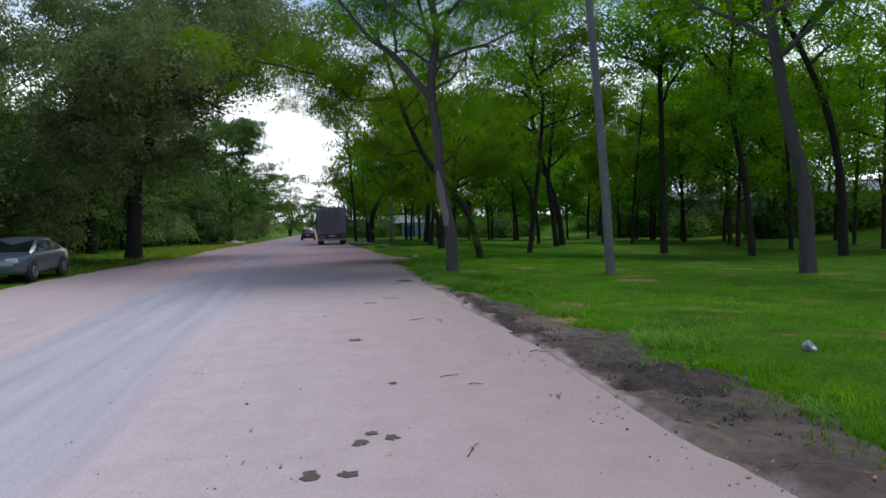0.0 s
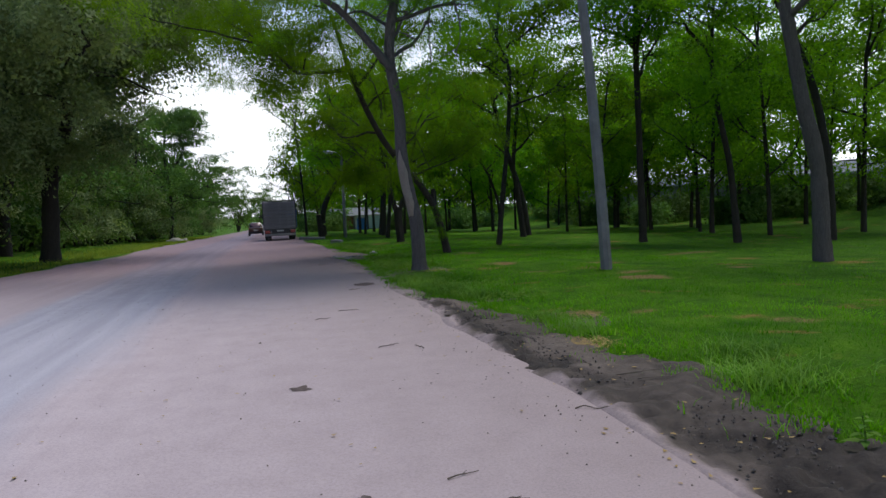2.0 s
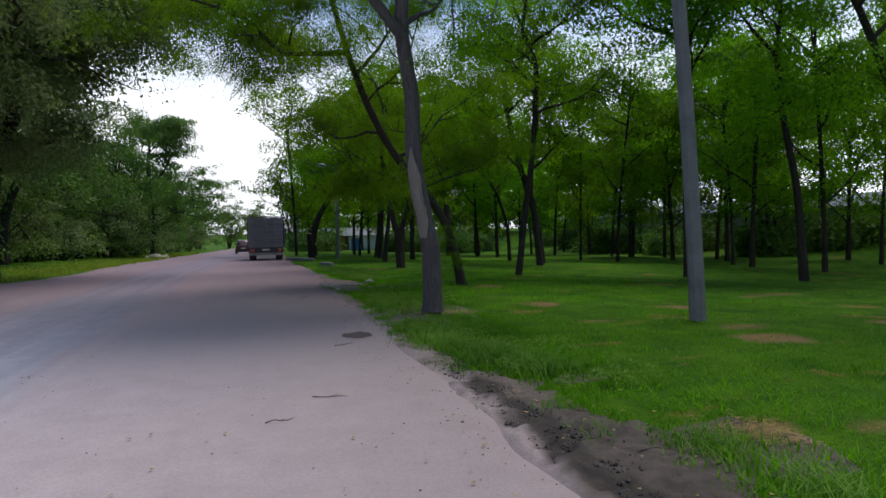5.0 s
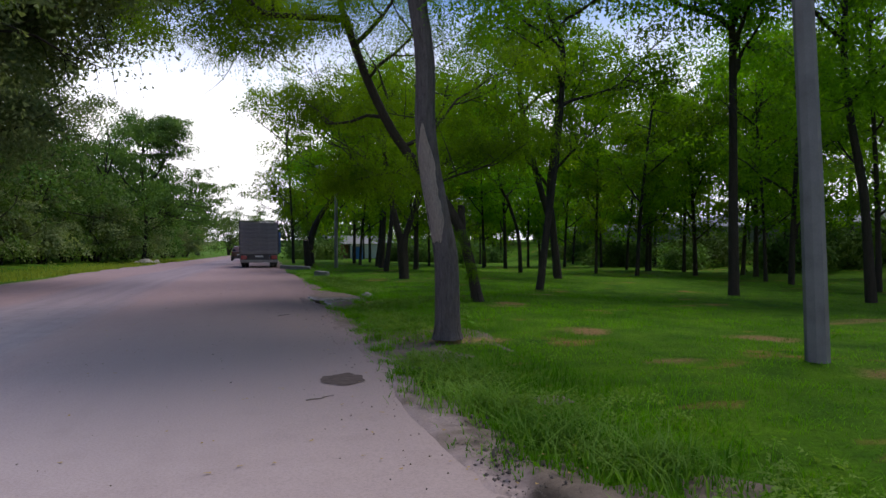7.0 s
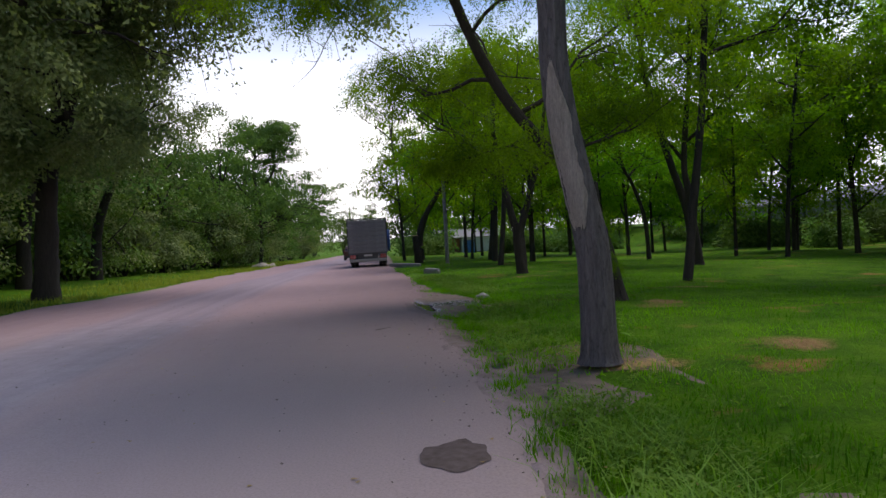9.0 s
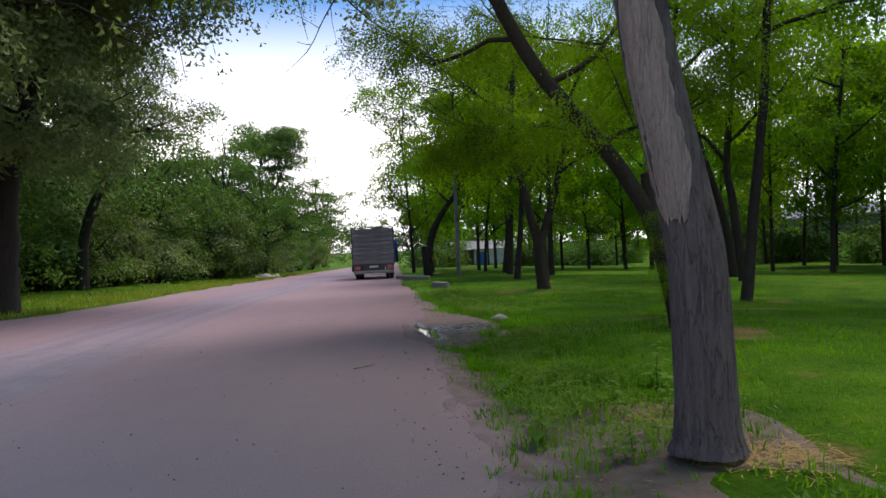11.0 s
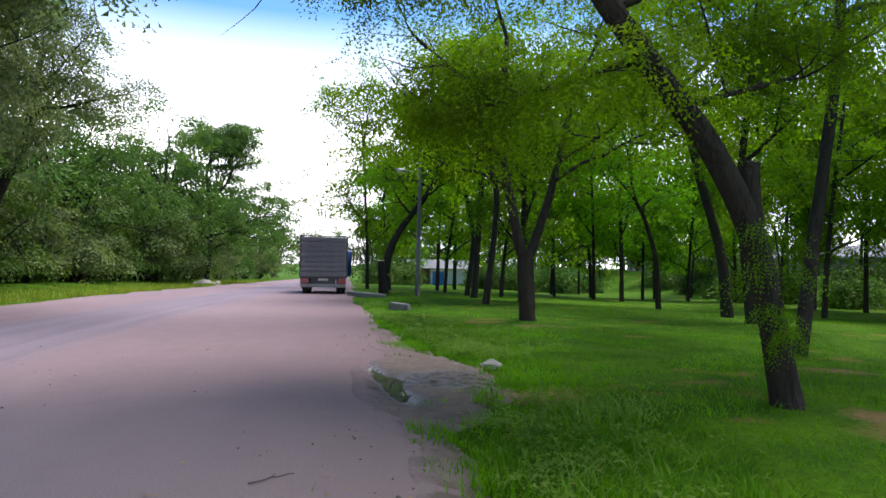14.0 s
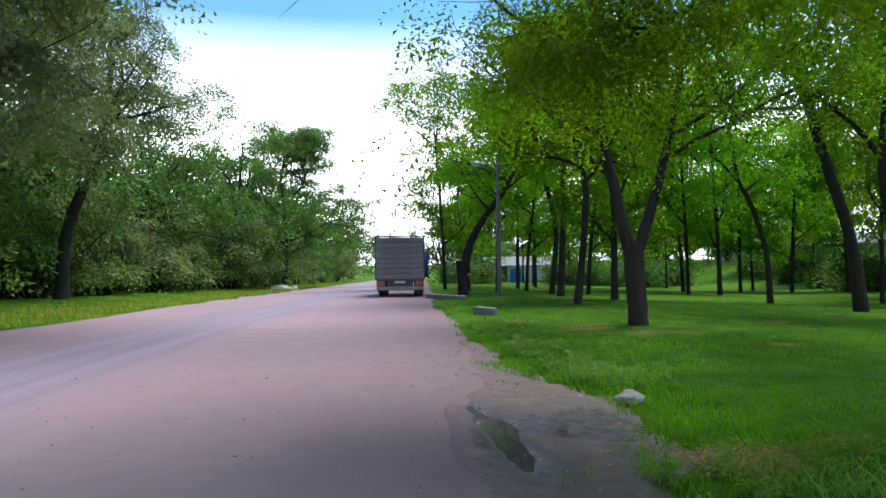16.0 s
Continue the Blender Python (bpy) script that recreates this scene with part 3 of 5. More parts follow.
# the rut that holds the puddle, and the soaked flat beside it
rut = np.exp(-(((VX - 2.10 + 0.14 * (VY - 26.85)) / (0.10 + 0.05 * lattice(VY, VY * 0 + 2, 0.5, 31))) ** 2)) * np.clip((1.55 - np.abs(VY - 26.85)) / 0.5, 0, 1)
flat_wet = blob(2.80, 26.95, 0.95, 0.85, 0.5, 22)
soak = np.clip(np.maximum(flat_wet, 1.5 * rut), 0, 1)
inside = np.clip((VX - shore) / 0.18, 0, 1) * np.clip((VE - 0.02 - VX) / 0.3, 0, 1)
rough = 0.10 * (lattice(VX, VY, 0.24, 14) - 0.5) + 0.10 * (lattice(VX, VY, 0.11, 15) - 0.5)
rough = rough * (1 - blob(2.5, 26.7, 1.3, 1.8, 0.5, 29)) * inside
VZ = height(VX, VY) + 0.016 + np.clip(wet * 1.6 - 0.5, 0.15, 1) * rough - 0.02 * wet + inside * (0.016 * (lattice(VX, VY, 0.12, 16) - 0.5) + 0.02 * (lattice(VX, VY, 0.6, 17) - 0.5))
VZ = VZ + 0.04 * np.clip(1 - np.abs(VX - 2.26 - 0.1 * np.sin(VY)) / 0.14, 0, 1) * blob(2.4, 6, 1.5, 7)
VZ = VZ - 0.030 * flat_wet - 0.055 * rut - 0.07 * (1 - inside)
tagged(new("verge", mesh_np("verge", np.stack([VX, VY, VZ], -1).reshape(-1, 3), grid_faces(len(vx), len(vy)), M_MUD, {"wet": wet.ravel(), "dust": dust.ravel(), "soak": soak.ravel()}, True)),
       "bare soil verge with churned wet mud ruts", "verge", kind="structure")


def outline_sheet(name, cx, cy, rx, ry_, z, mat, label, category, seed, rag=0.35, turn=0.0, level=None):
    """A thin flat patch with an uneven rim, lying on the ground."""
    n = 40
    a = np.linspace(0, 2 * math.pi, n, endpoint=False)
    k = 1 + rag * (lattice(np.cos(a) * 2, np.sin(a) * 2, 0.9, seed) - 0.5) * 2
    px, py = rx * k * np.cos(a), ry_ * k * np.sin(a)
    c, s = math.cos(turn), math.sin(turn)
    x, y = cx + c * px - s * py, cy + s * px + c * py
    bm = bmesh.new()
    top = [bm.verts.new((x[i], y[i], (level if level is not None else float(road_top(x[i], y[i]))) + z)) for i in range(n)]
    mid = bm.verts.new((cx, cy, (level if level is not None else float(road_top(cx, cy))) + z + 0.001))
    for i in range(n):
        bm.faces.new((top[i], top[(i + 1) % n], mid))
    me = bpy.data.meshes.new(name)
    bm.to_mesh(me)
    bm.free()
    me.materials.append(mat)
    return tagged(new(name, me), label, category, kind="structure")


outline_sheet("puddle", 2.10, 26.85, 0.26, 1.5, -0.036, M_WATER, "narrow dark puddle in a rut at the roadside", "puddle", 21, 0.2, 0.14, 0.0)
outline_sheet("stain", 1.66, 16.8, 0.24, 0.30, 0.006, M_STAIN, "dark damp stain on the dirt shoulder", "stain", 23, 0.25)
for k, (x, y, r) in enumerate(((-0.29, 3.46, 0.06), (-0.04, 3.53, 0.055), (-0.19, 3.68, 0.05), (-0.67, 2.86, 0.07), (-0.41, 2.82, 0.06), (-0.1, 8.03, 0.09), (0.15, 5.3, 0.04))):
    outline_sheet("stain", x, y, r, r * 1.1, 0.006, M_STAIN, "small dark oil spot on the dirt road", "stain", 30 + k, 0.4)


# ---- trees ----
def at_y(points, y, lean=0.0):
    """Places from pairs of x and z in the upright plane at y, drifting along y by lean per metre of height."""
    z0 = points[0][1]
    return [(x, y + lean * (z - z0), z) for x, z in points]


LOCUST = "locust trees of the grove"

# the tree at the roadside with a strip of bare wood
w = Wood(11)
main = spline(at_y([(3.565, 0.0), (3.565, 0.7), (3.545, 1.25), (3.475, 1.65), (3.375, 2.15), (3.285, 2.65), (3.225, 3.3), (3.215, 4.3), (3.045, 5.6), (3.125, 6.6), (3.285, 7.45), (3.145, 8.4)], 19.52), 220)
w.tube(main, furrowed(main, foot_flare(220, 0.190, 0.112, 0.28), 84, 5), 84)
limb = spline([(3.04, 19.45, 5.4), (2.5, 19.3, 6.0), (1.78, 19.1, 6.74), (1.1, 18.9, 7.16), (0.4, 18.8, 8.0)], 16)
w.tube(limb, np.linspace(0.12, 0.05, 16), 10, 0.1)
w.grow(limb[-1], (-0.7, -0.3, 0.7), 2.4, 0.05, 2)
w.grow(limb[9], (-0.3, 0.8, 0.7), 2.4, 0.045, 2)
w.grow(limb[7], (-0.2, -1.0, 0.7), 2.2, 0.045, 2)
w.grow(main[-1], (0.2, 0.1, 1), 3.0, 0.10, 2)
w.grow(main[200], (0.8, -0.5, 0.8), 3.0, 0.07, 2)
w.grow(main[188], (-0.5, 0.9, 0.8), 3.0, 0.07, 2)
w.grow(main[168], (0.7, 0.7, 0.7), 2.6, 0.06, 2)
for k, d_ in ((108, (-0.6, -0.6, 0.9)), (105, (0.9, 0.5, 0.5)), (98, (-0.9, 0.2, 0.6)), (90, (0.9, -0.2, 0.45)), (87, (0.1, 1.0, 0.5)), (80, (0.9, 0.4, 0.3)), (106, (0.2, 0.9, 0.8))):
    w.grow(main[2 * k], d_, 2.9, 0.06, 2)
ob = tree("locust_tree", w, (3.52, 19.45, 0.0), "tall locust tree with a strip of bare wood on its trunk", "tree", M_LEAF, M_BARK_PALE, LOCUST,
          spread=0.74, count=84, length=0.30, leaflets=12, leaf=0.064, low=4.2, full=0.95)
# strip of bare wood where the bark is gone
n = 44
bm = bmesh.new()
rows = []
for i in range(n):
    t = i / (n - 1)
    z = 1.48 + 1.75 * t
    k = int(np.argmin(np.abs(main[:, 2] - z)))
    c, half = main[k], 1.0 * min(1, 0.45 + 4.0 * t, 0.08 + 3.0 * (1 - t))
    r = foot_flare(220, 0.190, 0.112, 0.28)[k] * 1.02 + 0.010
    mid_a = -2.3 + 0.35 * (t - 0.5) + 0.12 * noise.noise((3, 0, z * 2.3))
    row = []
    for s in np.linspace(-1, 1, 15):
        rag = 1 + (0.16 * noise.noise((s * 2, 5, z * 9)) + 0.10 * noise.noise((s, 9, z * 25))) * (abs(s) > 0.8)
        fray = 0.09 * noise.noise((s * 6, 1, 3)) + 0.05 * noise.noise((s * 17, 2, 3)) if i < 3 or i > n - 4 else 0
        inset = 0.93 + 0.07 * (1 - s * s) if abs(s) > 0.9 else 1.0
        a_ = mid_a + half * s * rag
        row.append(bm.verts.new((c[0] + r * inset * math.cos(a_) - 3.52, c[1] + r * inset * math.sin(a_) - 19.45, z + fray)))
    rows.append(row)
for a, b in zip(rows, rows[1:]):
    for j in range(14):
        bm.faces.new((a[j], a[j + 1], b[j + 1], b[j]))
bmesh.ops.solidify(bm, geom=bm.faces[:], thickness=0.03)
part("bare_wood", bm, M_BAREWOOD, ob, "pale grey bare wood without bark")

# the tree that leans over towards the road
w = Wood(12)
lean_line = spline([(5.80, 25.1, 0.0), (5.60, 25.1, 0.96), (5.36, 25.05, 1.7), (4.92, 25.0, 2.45), (4.40, 25.0, 3.1), (3.75, 25.0, 3.95), (3.25, 25.0, 4.9), (2.90, 25.0, 5.75), (2.60, 25.0, 6.6)], 90)
w.tube(lean_line, furrowed(lean_line, foot_flare(90, 0.128, 0.085, 0.25), 48, 9), 48)
stub = spline([(5.42, 25.05, 1.5), (5.40, 25.1, 1.95), (5.38, 25.1, 2.32)], 14)
w.tube(stub, np.linspace(0.10, 0.085, 14), 16, 0.15)
w.tube([stub[-1], stub[-1] + np.array([0, 0, 0.03])], [0.085, 0.01], 16)
over = spline([(2.60, 25.0, 6.5), (2.05, 24.6, 6.35), (1.45, 24.3, 6.25), (0.8, 24.0, 6.2), (0.2, 23.8, 6.75), (-0.5, 23.5, 7.0), (-1.2, 23.2, 7.1)], 26)
w.tube(over, np.linspace(0.085, 0.03, 26), 9, 0.1)
for k, d in ((25, (-1, -0.3, 0.2)), (22, (-0.4, 1, 0.2)), (19, (-0.5, -1, 0.15)), (15, (-0.2, 1, 0.5)), (11, (0.1, -1, 0.5)), (7, (-0.3, 0.9, 0.6))):
    w.grow(over[k], d, 2.0, 0.035, 2, rise=0.05)
w.grow(lean_line[-1], (-0.1, 0.3, 1), 3.2, 0.08, 2)
w.grow(lean_line[80], (0.9, 0.4, 0.6), 2.6, 0.06, 2)
w.grow(lean_line[70], (0.5, -0.9, 0.6), 2.4, 0.05, 2)
w.grow(lean_line[52], (1.0, 0.1, 0.45), 2.6, 0.05, 2, rise=0.05)
w.grow(lean_line[46], (-1.0, 0.5, 0.15), 1.6, 0.035, 2, rise=0.0)
w.grow(lean_line[60], (-0.6, 0.8, 0.5), 2.4, 0.045, 2)
w.grow(lean_line[40], (0.9, 0.8, 0.35), 2.0, 0.04, 2)
tree("locust_tree", w, (5.80, 25.1, 0.0), "dark locust tree leaning over towards the road", "tree", M_LEAF, M_BARK, LOCUST,
     spread=0.70, count=84, length=0.30, leaflets=12, leaf=0.064, low=1.8, full=0.95)
# young shoots low on the leaning trunk
w = Wood(13)
w.tube([(5.5, 24.85, 0.7), (5.45, 24.7, 1.2), (5.3, 24.6, 1.7)], [0.015, 0.01, 0.006], 5)
w.tips += [np.array(p) for p in ((5.45, 24.75, 1.0), (5.35, 24.7, 1.4), (5.3, 24.65, 1.75), (5.6, 24.8, 0.8))]
tree("suckers", w, (5.5, 24.85, 0.0), "young leafy shoots on the foot of a leaning trunk", "shoots", M_LEAF, M_BARK, "", spread=0.28, count=60, length=0.24, leaflets=14, leaf=0.032, droop=0.8, full=1.0)

# the forked tree farther along the grass
w = Wood(14)
fork = spline(at_y([(6.03, -0.05), (5.99, 0.6), (5.97, 1.2), (5.96, 1.75)], 35.5), 30)
w.tube(fork, foot_flare(30, 0.185, 0.20, 0.22), 22, 0.2)
fl = spline(at_y([(5.86, 1.6), (5.68, 2.4), (5.54, 3.1), (5.36, 4.0), (5.28, 5.2), (5.40, 6.5)], 35.5), 34)
fr = spline(at_y([(6.08, 1.6), (6.34, 2.4), (6.56, 3.1), (6.75, 3.9), (7.05, 5.2)], 35.5), 30)
w.tube(fl, np.linspace(0.135, 0.07, 34), 14, 0.15)
w.tube(fr, np.linspace(0.125, 0.07, 30), 14, 0.15)
for line, k, d in ((fl, 33, (-0.1, 0.2, 1)), (fl, 26, (-0.9, -0.3, 0.6)), (fl, 20, (-0.7, 0.8, 0.5)), (fr, 29, (0.3, 0, 1)), (fr, 22, (0.9, -0.4, 0.5)), (fr, 18, (0.3, -1, 0.5)), (fl, 14, (-1, -0.5, 0.35))):
    w.grow(line[k], d, 2.5, 0.06, 2)
tree("locust_tree", w, (6.03, 35.5, -0.05), "locust tree forked into two stems above the grass", "tree", M_LEAF, M_BARK, LOCUST, spread=0.75, count=56, length=0.36, leaflets=8, leaf=0.085, low=2.6, full=0.55, only=lambda q: q[0] > 4.3)

# the thick tree in the open grass
w = Wood(15)
z0 = float(height(14.15, 16.8))
line = spline(at_y([(14.15, z0), (14.08, 1.2), (14.0, 2.4), (13.55, 4.1), (13.2, 5.8), (12.8, 7.9)], 16.8), 80)
w.tube(line, foot_flare(80, 0.225, 0.15, 0.2), 24, 0.22)
for k, d in ((79, (-0.2, 0.2, 1)), (76, (0.9, 0.3, 0.6)), (70, (-0.8, 0.5, 0.6)), (66, (0.4, -0.9, 0.6))):
    w.grow(line[k], d, 3.0, 0.09, 2)
tree("locust_tree", w, (14.15, 16.8, z0), "thick locust trunk with deeply furrowed grey bark", "tree", M_LEAF, M_BARK_PALE, LOCUST, spread=0.8, count=40, length=0.36, leaflets=6, leaf=0.12, low=4.5)


def shaped(seed, x, y, pairs, r0, r1, limbs, label, low=2.5, leafmat=None, lead=4, sparse=False, **how):
    """A locust tree on a trunk line of offsets (dx, z) from its foot, and limbs of (place along the trunk, direction, length)."""
    z = float(height(x, y))
    w = Wood(seed, sparse)
    line = spline([(x + dx, y, z + dz) for dx, dz in pairs], 30)
    w.tube(line, foot_flare(30, r0 * 0.68, r1 * 0.85, 0.2), 12, 0.16)
    for t, d, length in limbs:
        w.grow(line[min(29, int(t * 29))], d, length, r1 * 0.75, 2)
    # leader that carries the crown on upwards
    top = spline([line[-1], line[-1] + np.array([0.3, 0.2, 1.8]), line[-1] + np.array([0.1, -0.3, 3.6])], 8)
    w.tube(top, np.linspace(r1 * 0.9, r1 * 0.4, 8), 6)
    for k in range(lead):
        a = seed + k * 2.4
        w.grow(top[2 + k % 6], (math.cos(a), math.sin(a), 0.55), 2.6, r1 * 0.5, 2)
    args = dict(spread=0.95, flat=0.26, count=46, length=0.42, leaflets=4, leaf=0.21, low=low)
    args.update(how)
    return tree("locust_tree", w, (x, y, z), label, "tree", leafmat or M_LEAF, M_BARK, LOCUST, **args)


GROVE = "slender dark-trunked locust tree in the grove"
shaped(21, 9.40, 30.0, [(0, 0), (0.3, 2.3), (0.6, 4.4), (0.75, 6.1), (0.8, 7.8), (0.3, 9.0)], 0.165, 0.085,
       [(0.62, (1, 0, 0.75), 3.2), (0.99, (0, 0.2, 1), 2.8), (0.8, (-0.8, 0.4, 0.6), 2.6), (0.9, (0.5, -0.8, 0.7), 2.4), (0.68, (-0.5, -0.9, 0.5), 2.4)], "locust tree with one long limb reaching sideways", 3.5)
shaped(22, 15.9, 29.0, [(0, 0), (-0.03, 3.3), (-0.06, 6.8), (-0.1, 9.0)], 0.24, 0.13,
       [(0.97, (-0.9, 0, 0.8), 3.2), (0.97, (0.3, 0, 1), 3.0), (0.75, (0.6, 0.6, 0.5), 2.4), (0.85, (-0.4, -0.8, 0.5), 2.4)], GROVE, 4.0)
shaped(23, 19.0, 26.6, [(0, 0), (-0.3, 3.2), (-0.85, 5.8), (-1.1, 7.8)], 0.22, 0.11,
       [(0.98, (-0.3, 0.2, 1), 3.0), (0.8, (0.8, 0.4, 0.6), 2.6), (0.7, (-0.6, -0.6, 0.6), 2.2)], GROVE, 3.8)
shaped(24, 23.6, 26.4, [(0, 0), (-0.1, 3.2), (-0.8, 6.6), (-2.1, 9.4), (-3.0, 10.9)], 0.30, 0.13,
       [(0.99, (-0.4, 0.2, 1), 2.8), (0.7, (0.9, 0.3, 0.6), 3.0), (0.85, (0.2, -0.9, 0.6), 2.8), (0.55, (0.8, 0.7, 0.4), 2.4)], GROVE, 2.5)
shaped(25, 16.0, 43.4, [(0, 0), (-0.3, 2.4), (-1.2, 5.4), (-1.95, 8.4), (-2.2, 10.0)], 0.30, 0.14,
       [(0.98, (0, 0.2, 1), 3.0), (0.8, (0.9, -0.3, 0.6), 2.8), (0.7, (-0.9, 0.3, 0.5), 2.8), (0.6, (0.5, 0.8, 0.4), 2.4)], GROVE, 3.2)
shaped(26, 7.05, 45.6, [(0, 0), (0.27, 2.4), (0.36, 4.3), (0.05, 5.8)], 0.19, 0.10,
       [(0.98, (-0.3, 0, 1), 2.8), (0.7, (0.8, 0.2, 0.7), 2.4), (0.8, (-0.8, 0.4, 0.6), 2.4)], GROVE, 3.0)
shaped(27, 8.3, 54.8, [(0, 0), (0.15, 2.8), (0.28, 6.3), (0.26, 8.6)], 0.26, 0.14,
       [(0.98, (0.1, 0, 1), 3.0), (0.75, (-0.8, 0.3, 0.6), 2.6), (0.65, (0.8, -0.3, 0.5), 2.6)], GROVE, 3.5)
shaped(28, 8.75, 59.5, [(0, 0), (0.3, 3.6), (-0.4, 6.8), (-0.9, 8.1)], 0.22, 0.11, [(0.98, (-0.4, 0, 1), 2.8), (0.7, (0.8, 0.3, 0.7), 2.6)], GROVE, 3.0)
shaped(29, 16.55, 50.4, [(0, 0), (-0.15, 2.3), (-0.8, 4.4), (-1.3, 5.4), (-1.6, 7.4)], 0.18, 0.09, [(0.98, (-0.2, 0, 1), 2.6), (0.6, (0.7, 0.4, 0.8), 2.6), (0.75, (-0.7, -0.4, 0.6), 2.2)], GROVE, 3.0)
shaped(30, 13.7, 38.2, [(0, 0), (-0.3, 2.8), (-0.45, 4.0), (-0.2, 6.5)], 0.24, 0.11, [(0.98, (0, 0, 1), 2.8), (0.7, (-0.8, 0.3, 0.7), 2.6), (0.8, (0.8, -0.3, 0.6), 2.6)], GROVE, 3.0)

# roadside tree beside the lamp, with a sawn stem at its foot
z = float(height(3.75, 57.2))
w = Wood(31)
line = spline([(3.77, 57.2, z), (3.81, 57.2, z + 1.9), (4.4, 57.2, 3.1), (5.72, 57.2, 4.95), (6.5, 57.2, 6.25)], 34)
w.tube(line, foot_flare(34, 0.27, 0.11, 0.25), 14, 0.18)
sawn = spline([(3.64, 57.05, z), (3.56, 57.0, z + 0.8), (3.45, 57.0, 1.5)], 16)
w.tube(sawn, foot_flare(16, 0.27, 0.19, 0.1), 14, 0.15)
for t, d in ((0.99, (0.3, 0, 1)), (0.9, (-0.9, -0.2, 0.6)), (0.75, (-0.9, 0.2, 0.55)), (0.8, (0.6, 0.7, 0.4)), (0.65, (-0.8, -0.6, 0.3))):
    w.grow(line[int(t * 33)], d, 2.6, 0.07, 2)
ob = tree("locust_tree", w, (3.75, 57.2, z), "bent roadside locust tree with a sawn-off stem at its foot", "tree", M_LEAF, M_BARK, LOCUST, spread=0.8, count=44, low=2.0, only=lambda q: q[0] > 2.7 and q[2] < 7.5)
bm = bmesh.new()
bmesh.ops.create_cone(bm, cap_ends=True, segments=16, radius1=0.20, radius2=0.185, depth=0.03, matrix=Matrix.Translation((3.45 - 3.75, -0.2, 1.52 - z)))
part("cut_face", bm, M_CUTWOOD, ob, "pale sawn wood face")


# patterns of grove trees, each of another shape, then set out as they stand
def pattern(seed, x, y, h, r, bends, limbs, low, leafmat=None, **how):
    pairs = [(bends * math.sin(seed * 1.7) * (t ** 1.5), h * t) for t in (0, 0.25, 0.5, 0.75, 1)]
    rng = random.Random(seed)
    out = []
    for k in range(limbs):
        a = k * 2.4 + rng.uniform(-0.5, 0.5)
        out.append((0.34 + 0.64 * k / max(1, limbs - 1), (math.cos(a), math.sin(a), rng.uniform(0.5, 0.9)), rng.uniform(2.2, 3.1)))
    out.append((0.99, (0.1, 0.1, 1), 2.8))
    return shaped(seed, x, y, pairs, r, r * 0.48, out, GROVE, low, leafmat, **how)


protos = [
    pattern(41, 24.9, 36.6, 8.5, 0.20, 0.8, 5, 2.6, count=22, leaf=0.28, lead=3, sparse=True),
    pattern(42, 23.2, 47.6, 9.5, 0.18, 1.2, 5, 2.4, count=22, leaf=0.28, lead=3, sparse=True),
    pattern(43, 28.6, 49.4, 7.5, 0.22, 0.6, 5, 2.2, count=22, leaf=0.28, lead=4, sparse=True),
    pattern(44, 25.2, 32.1, 10.0, 0.17, 1.0, 5, 3.0, count=22, leaf=0.28, lead=3, sparse=True),
    pattern(45, 11.0, 60.2, 8.0, 0.18, 1.1, 5, 2.2, count=22, leaf=0.28, lead=3, sparse=True),
]
far_protos = [
    pattern(46, 46.2, 54.6, 9.0, 0.20, 0.9, 5, 2.2, count=11, leaf=0.44, spread=1.1, lead=3, sparse=True),
    pattern(47, 41.5, 54.2, 8.0, 0.20, 0.7, 5, 2.2, count=11, leaf=0.44, spread=1.1, lead=4, sparse=True),
    pattern(48, 48.0, 66.0, 10.0, 0.18, 1.1, 5, 2.6, count=11, leaf=0.44, spread=1.1, lead=3, sparse=True),
]
STAND_A = ((29.8, 57.4), (31.5, 48.4), (39.2, 53.2), (32.4, 35.8), (30.1, 31.0), (37.3, 50.2), (19.1, 66.0), (29.9, 73.0), (22.8, 52.3), (8.4, 66.5), (38.3, 70.0), (31.7, 55.3), (30.0, 45.3), (27.3, 41.2))
STAND_B = ((14.9, 68.9), (20.4, 80.5), (30.0, 60.9), (9.65, 50.0), (17.2, 69.3), (21.6, 73.4), (20.6, 64.6), (26.5, 74.3), (29.3, 78.0), (41.6, 90.0), (45.0, 94.0), (32.4, 70.0), (38.6, 72.6), (30.5, 58.2))
STAND_C = ((3.15, 71.5), (11.0, 78.6), (8.7, 72.8), (6.0, 62.4), (35.5, 41.0), (41.0, 36.0), (36.0, 28.0), (43.0, 44.0), (50.0, 78.0), (36.0, 84.0), (27.0, 92.0), (13.0, 92.0), (5.5, 88.0), (18.5, 100.0), (34.0, 104.0), (9.0, 106.0), (44.0, 112.0))
rng = random.Random(5)
for k, (x, y) in enumerate(STAND_A + STAND_B + STAND_C):
    s = rng.uniform(0.88, 1.15)
    copy_thing(far_protos[k % 3] if y > 72 or x > 40 else protos[k % 5], pose(x, y, float(height(x, y)) - 0.02, 0, 0, rng.uniform(0, 360)) @ Matrix.Scale(s, 4))
# unseen trees to the right and behind the start, added to shade the near grass
for k, (x, y) in enumerate(((18.5, 9.5), (22.5, 14.0), (14.0, 3.0), (19.5, 2.5), (25.5, 7.5), (12.0, -4.0), (17.5, -6.0), (9.0, -10.0), (28.0, 16.5), (15.0, -14.0))):
    copy_thing(protos[k % 5], pose(x, y, float(height(x, y)) - 0.02, 0, 0, 77 * k))
for k in range(8):
    x, y = rng.uniform(4, 75), rng.uniform(112, 190)
    copy_thing(far_protos[k % 3], pose(x, y, float(height(x, y)) - 0.02, 0, 0, rng.uniform(0, 360)) @ Matrix.Scale(rng.uniform(0.95, 1.3), 4))

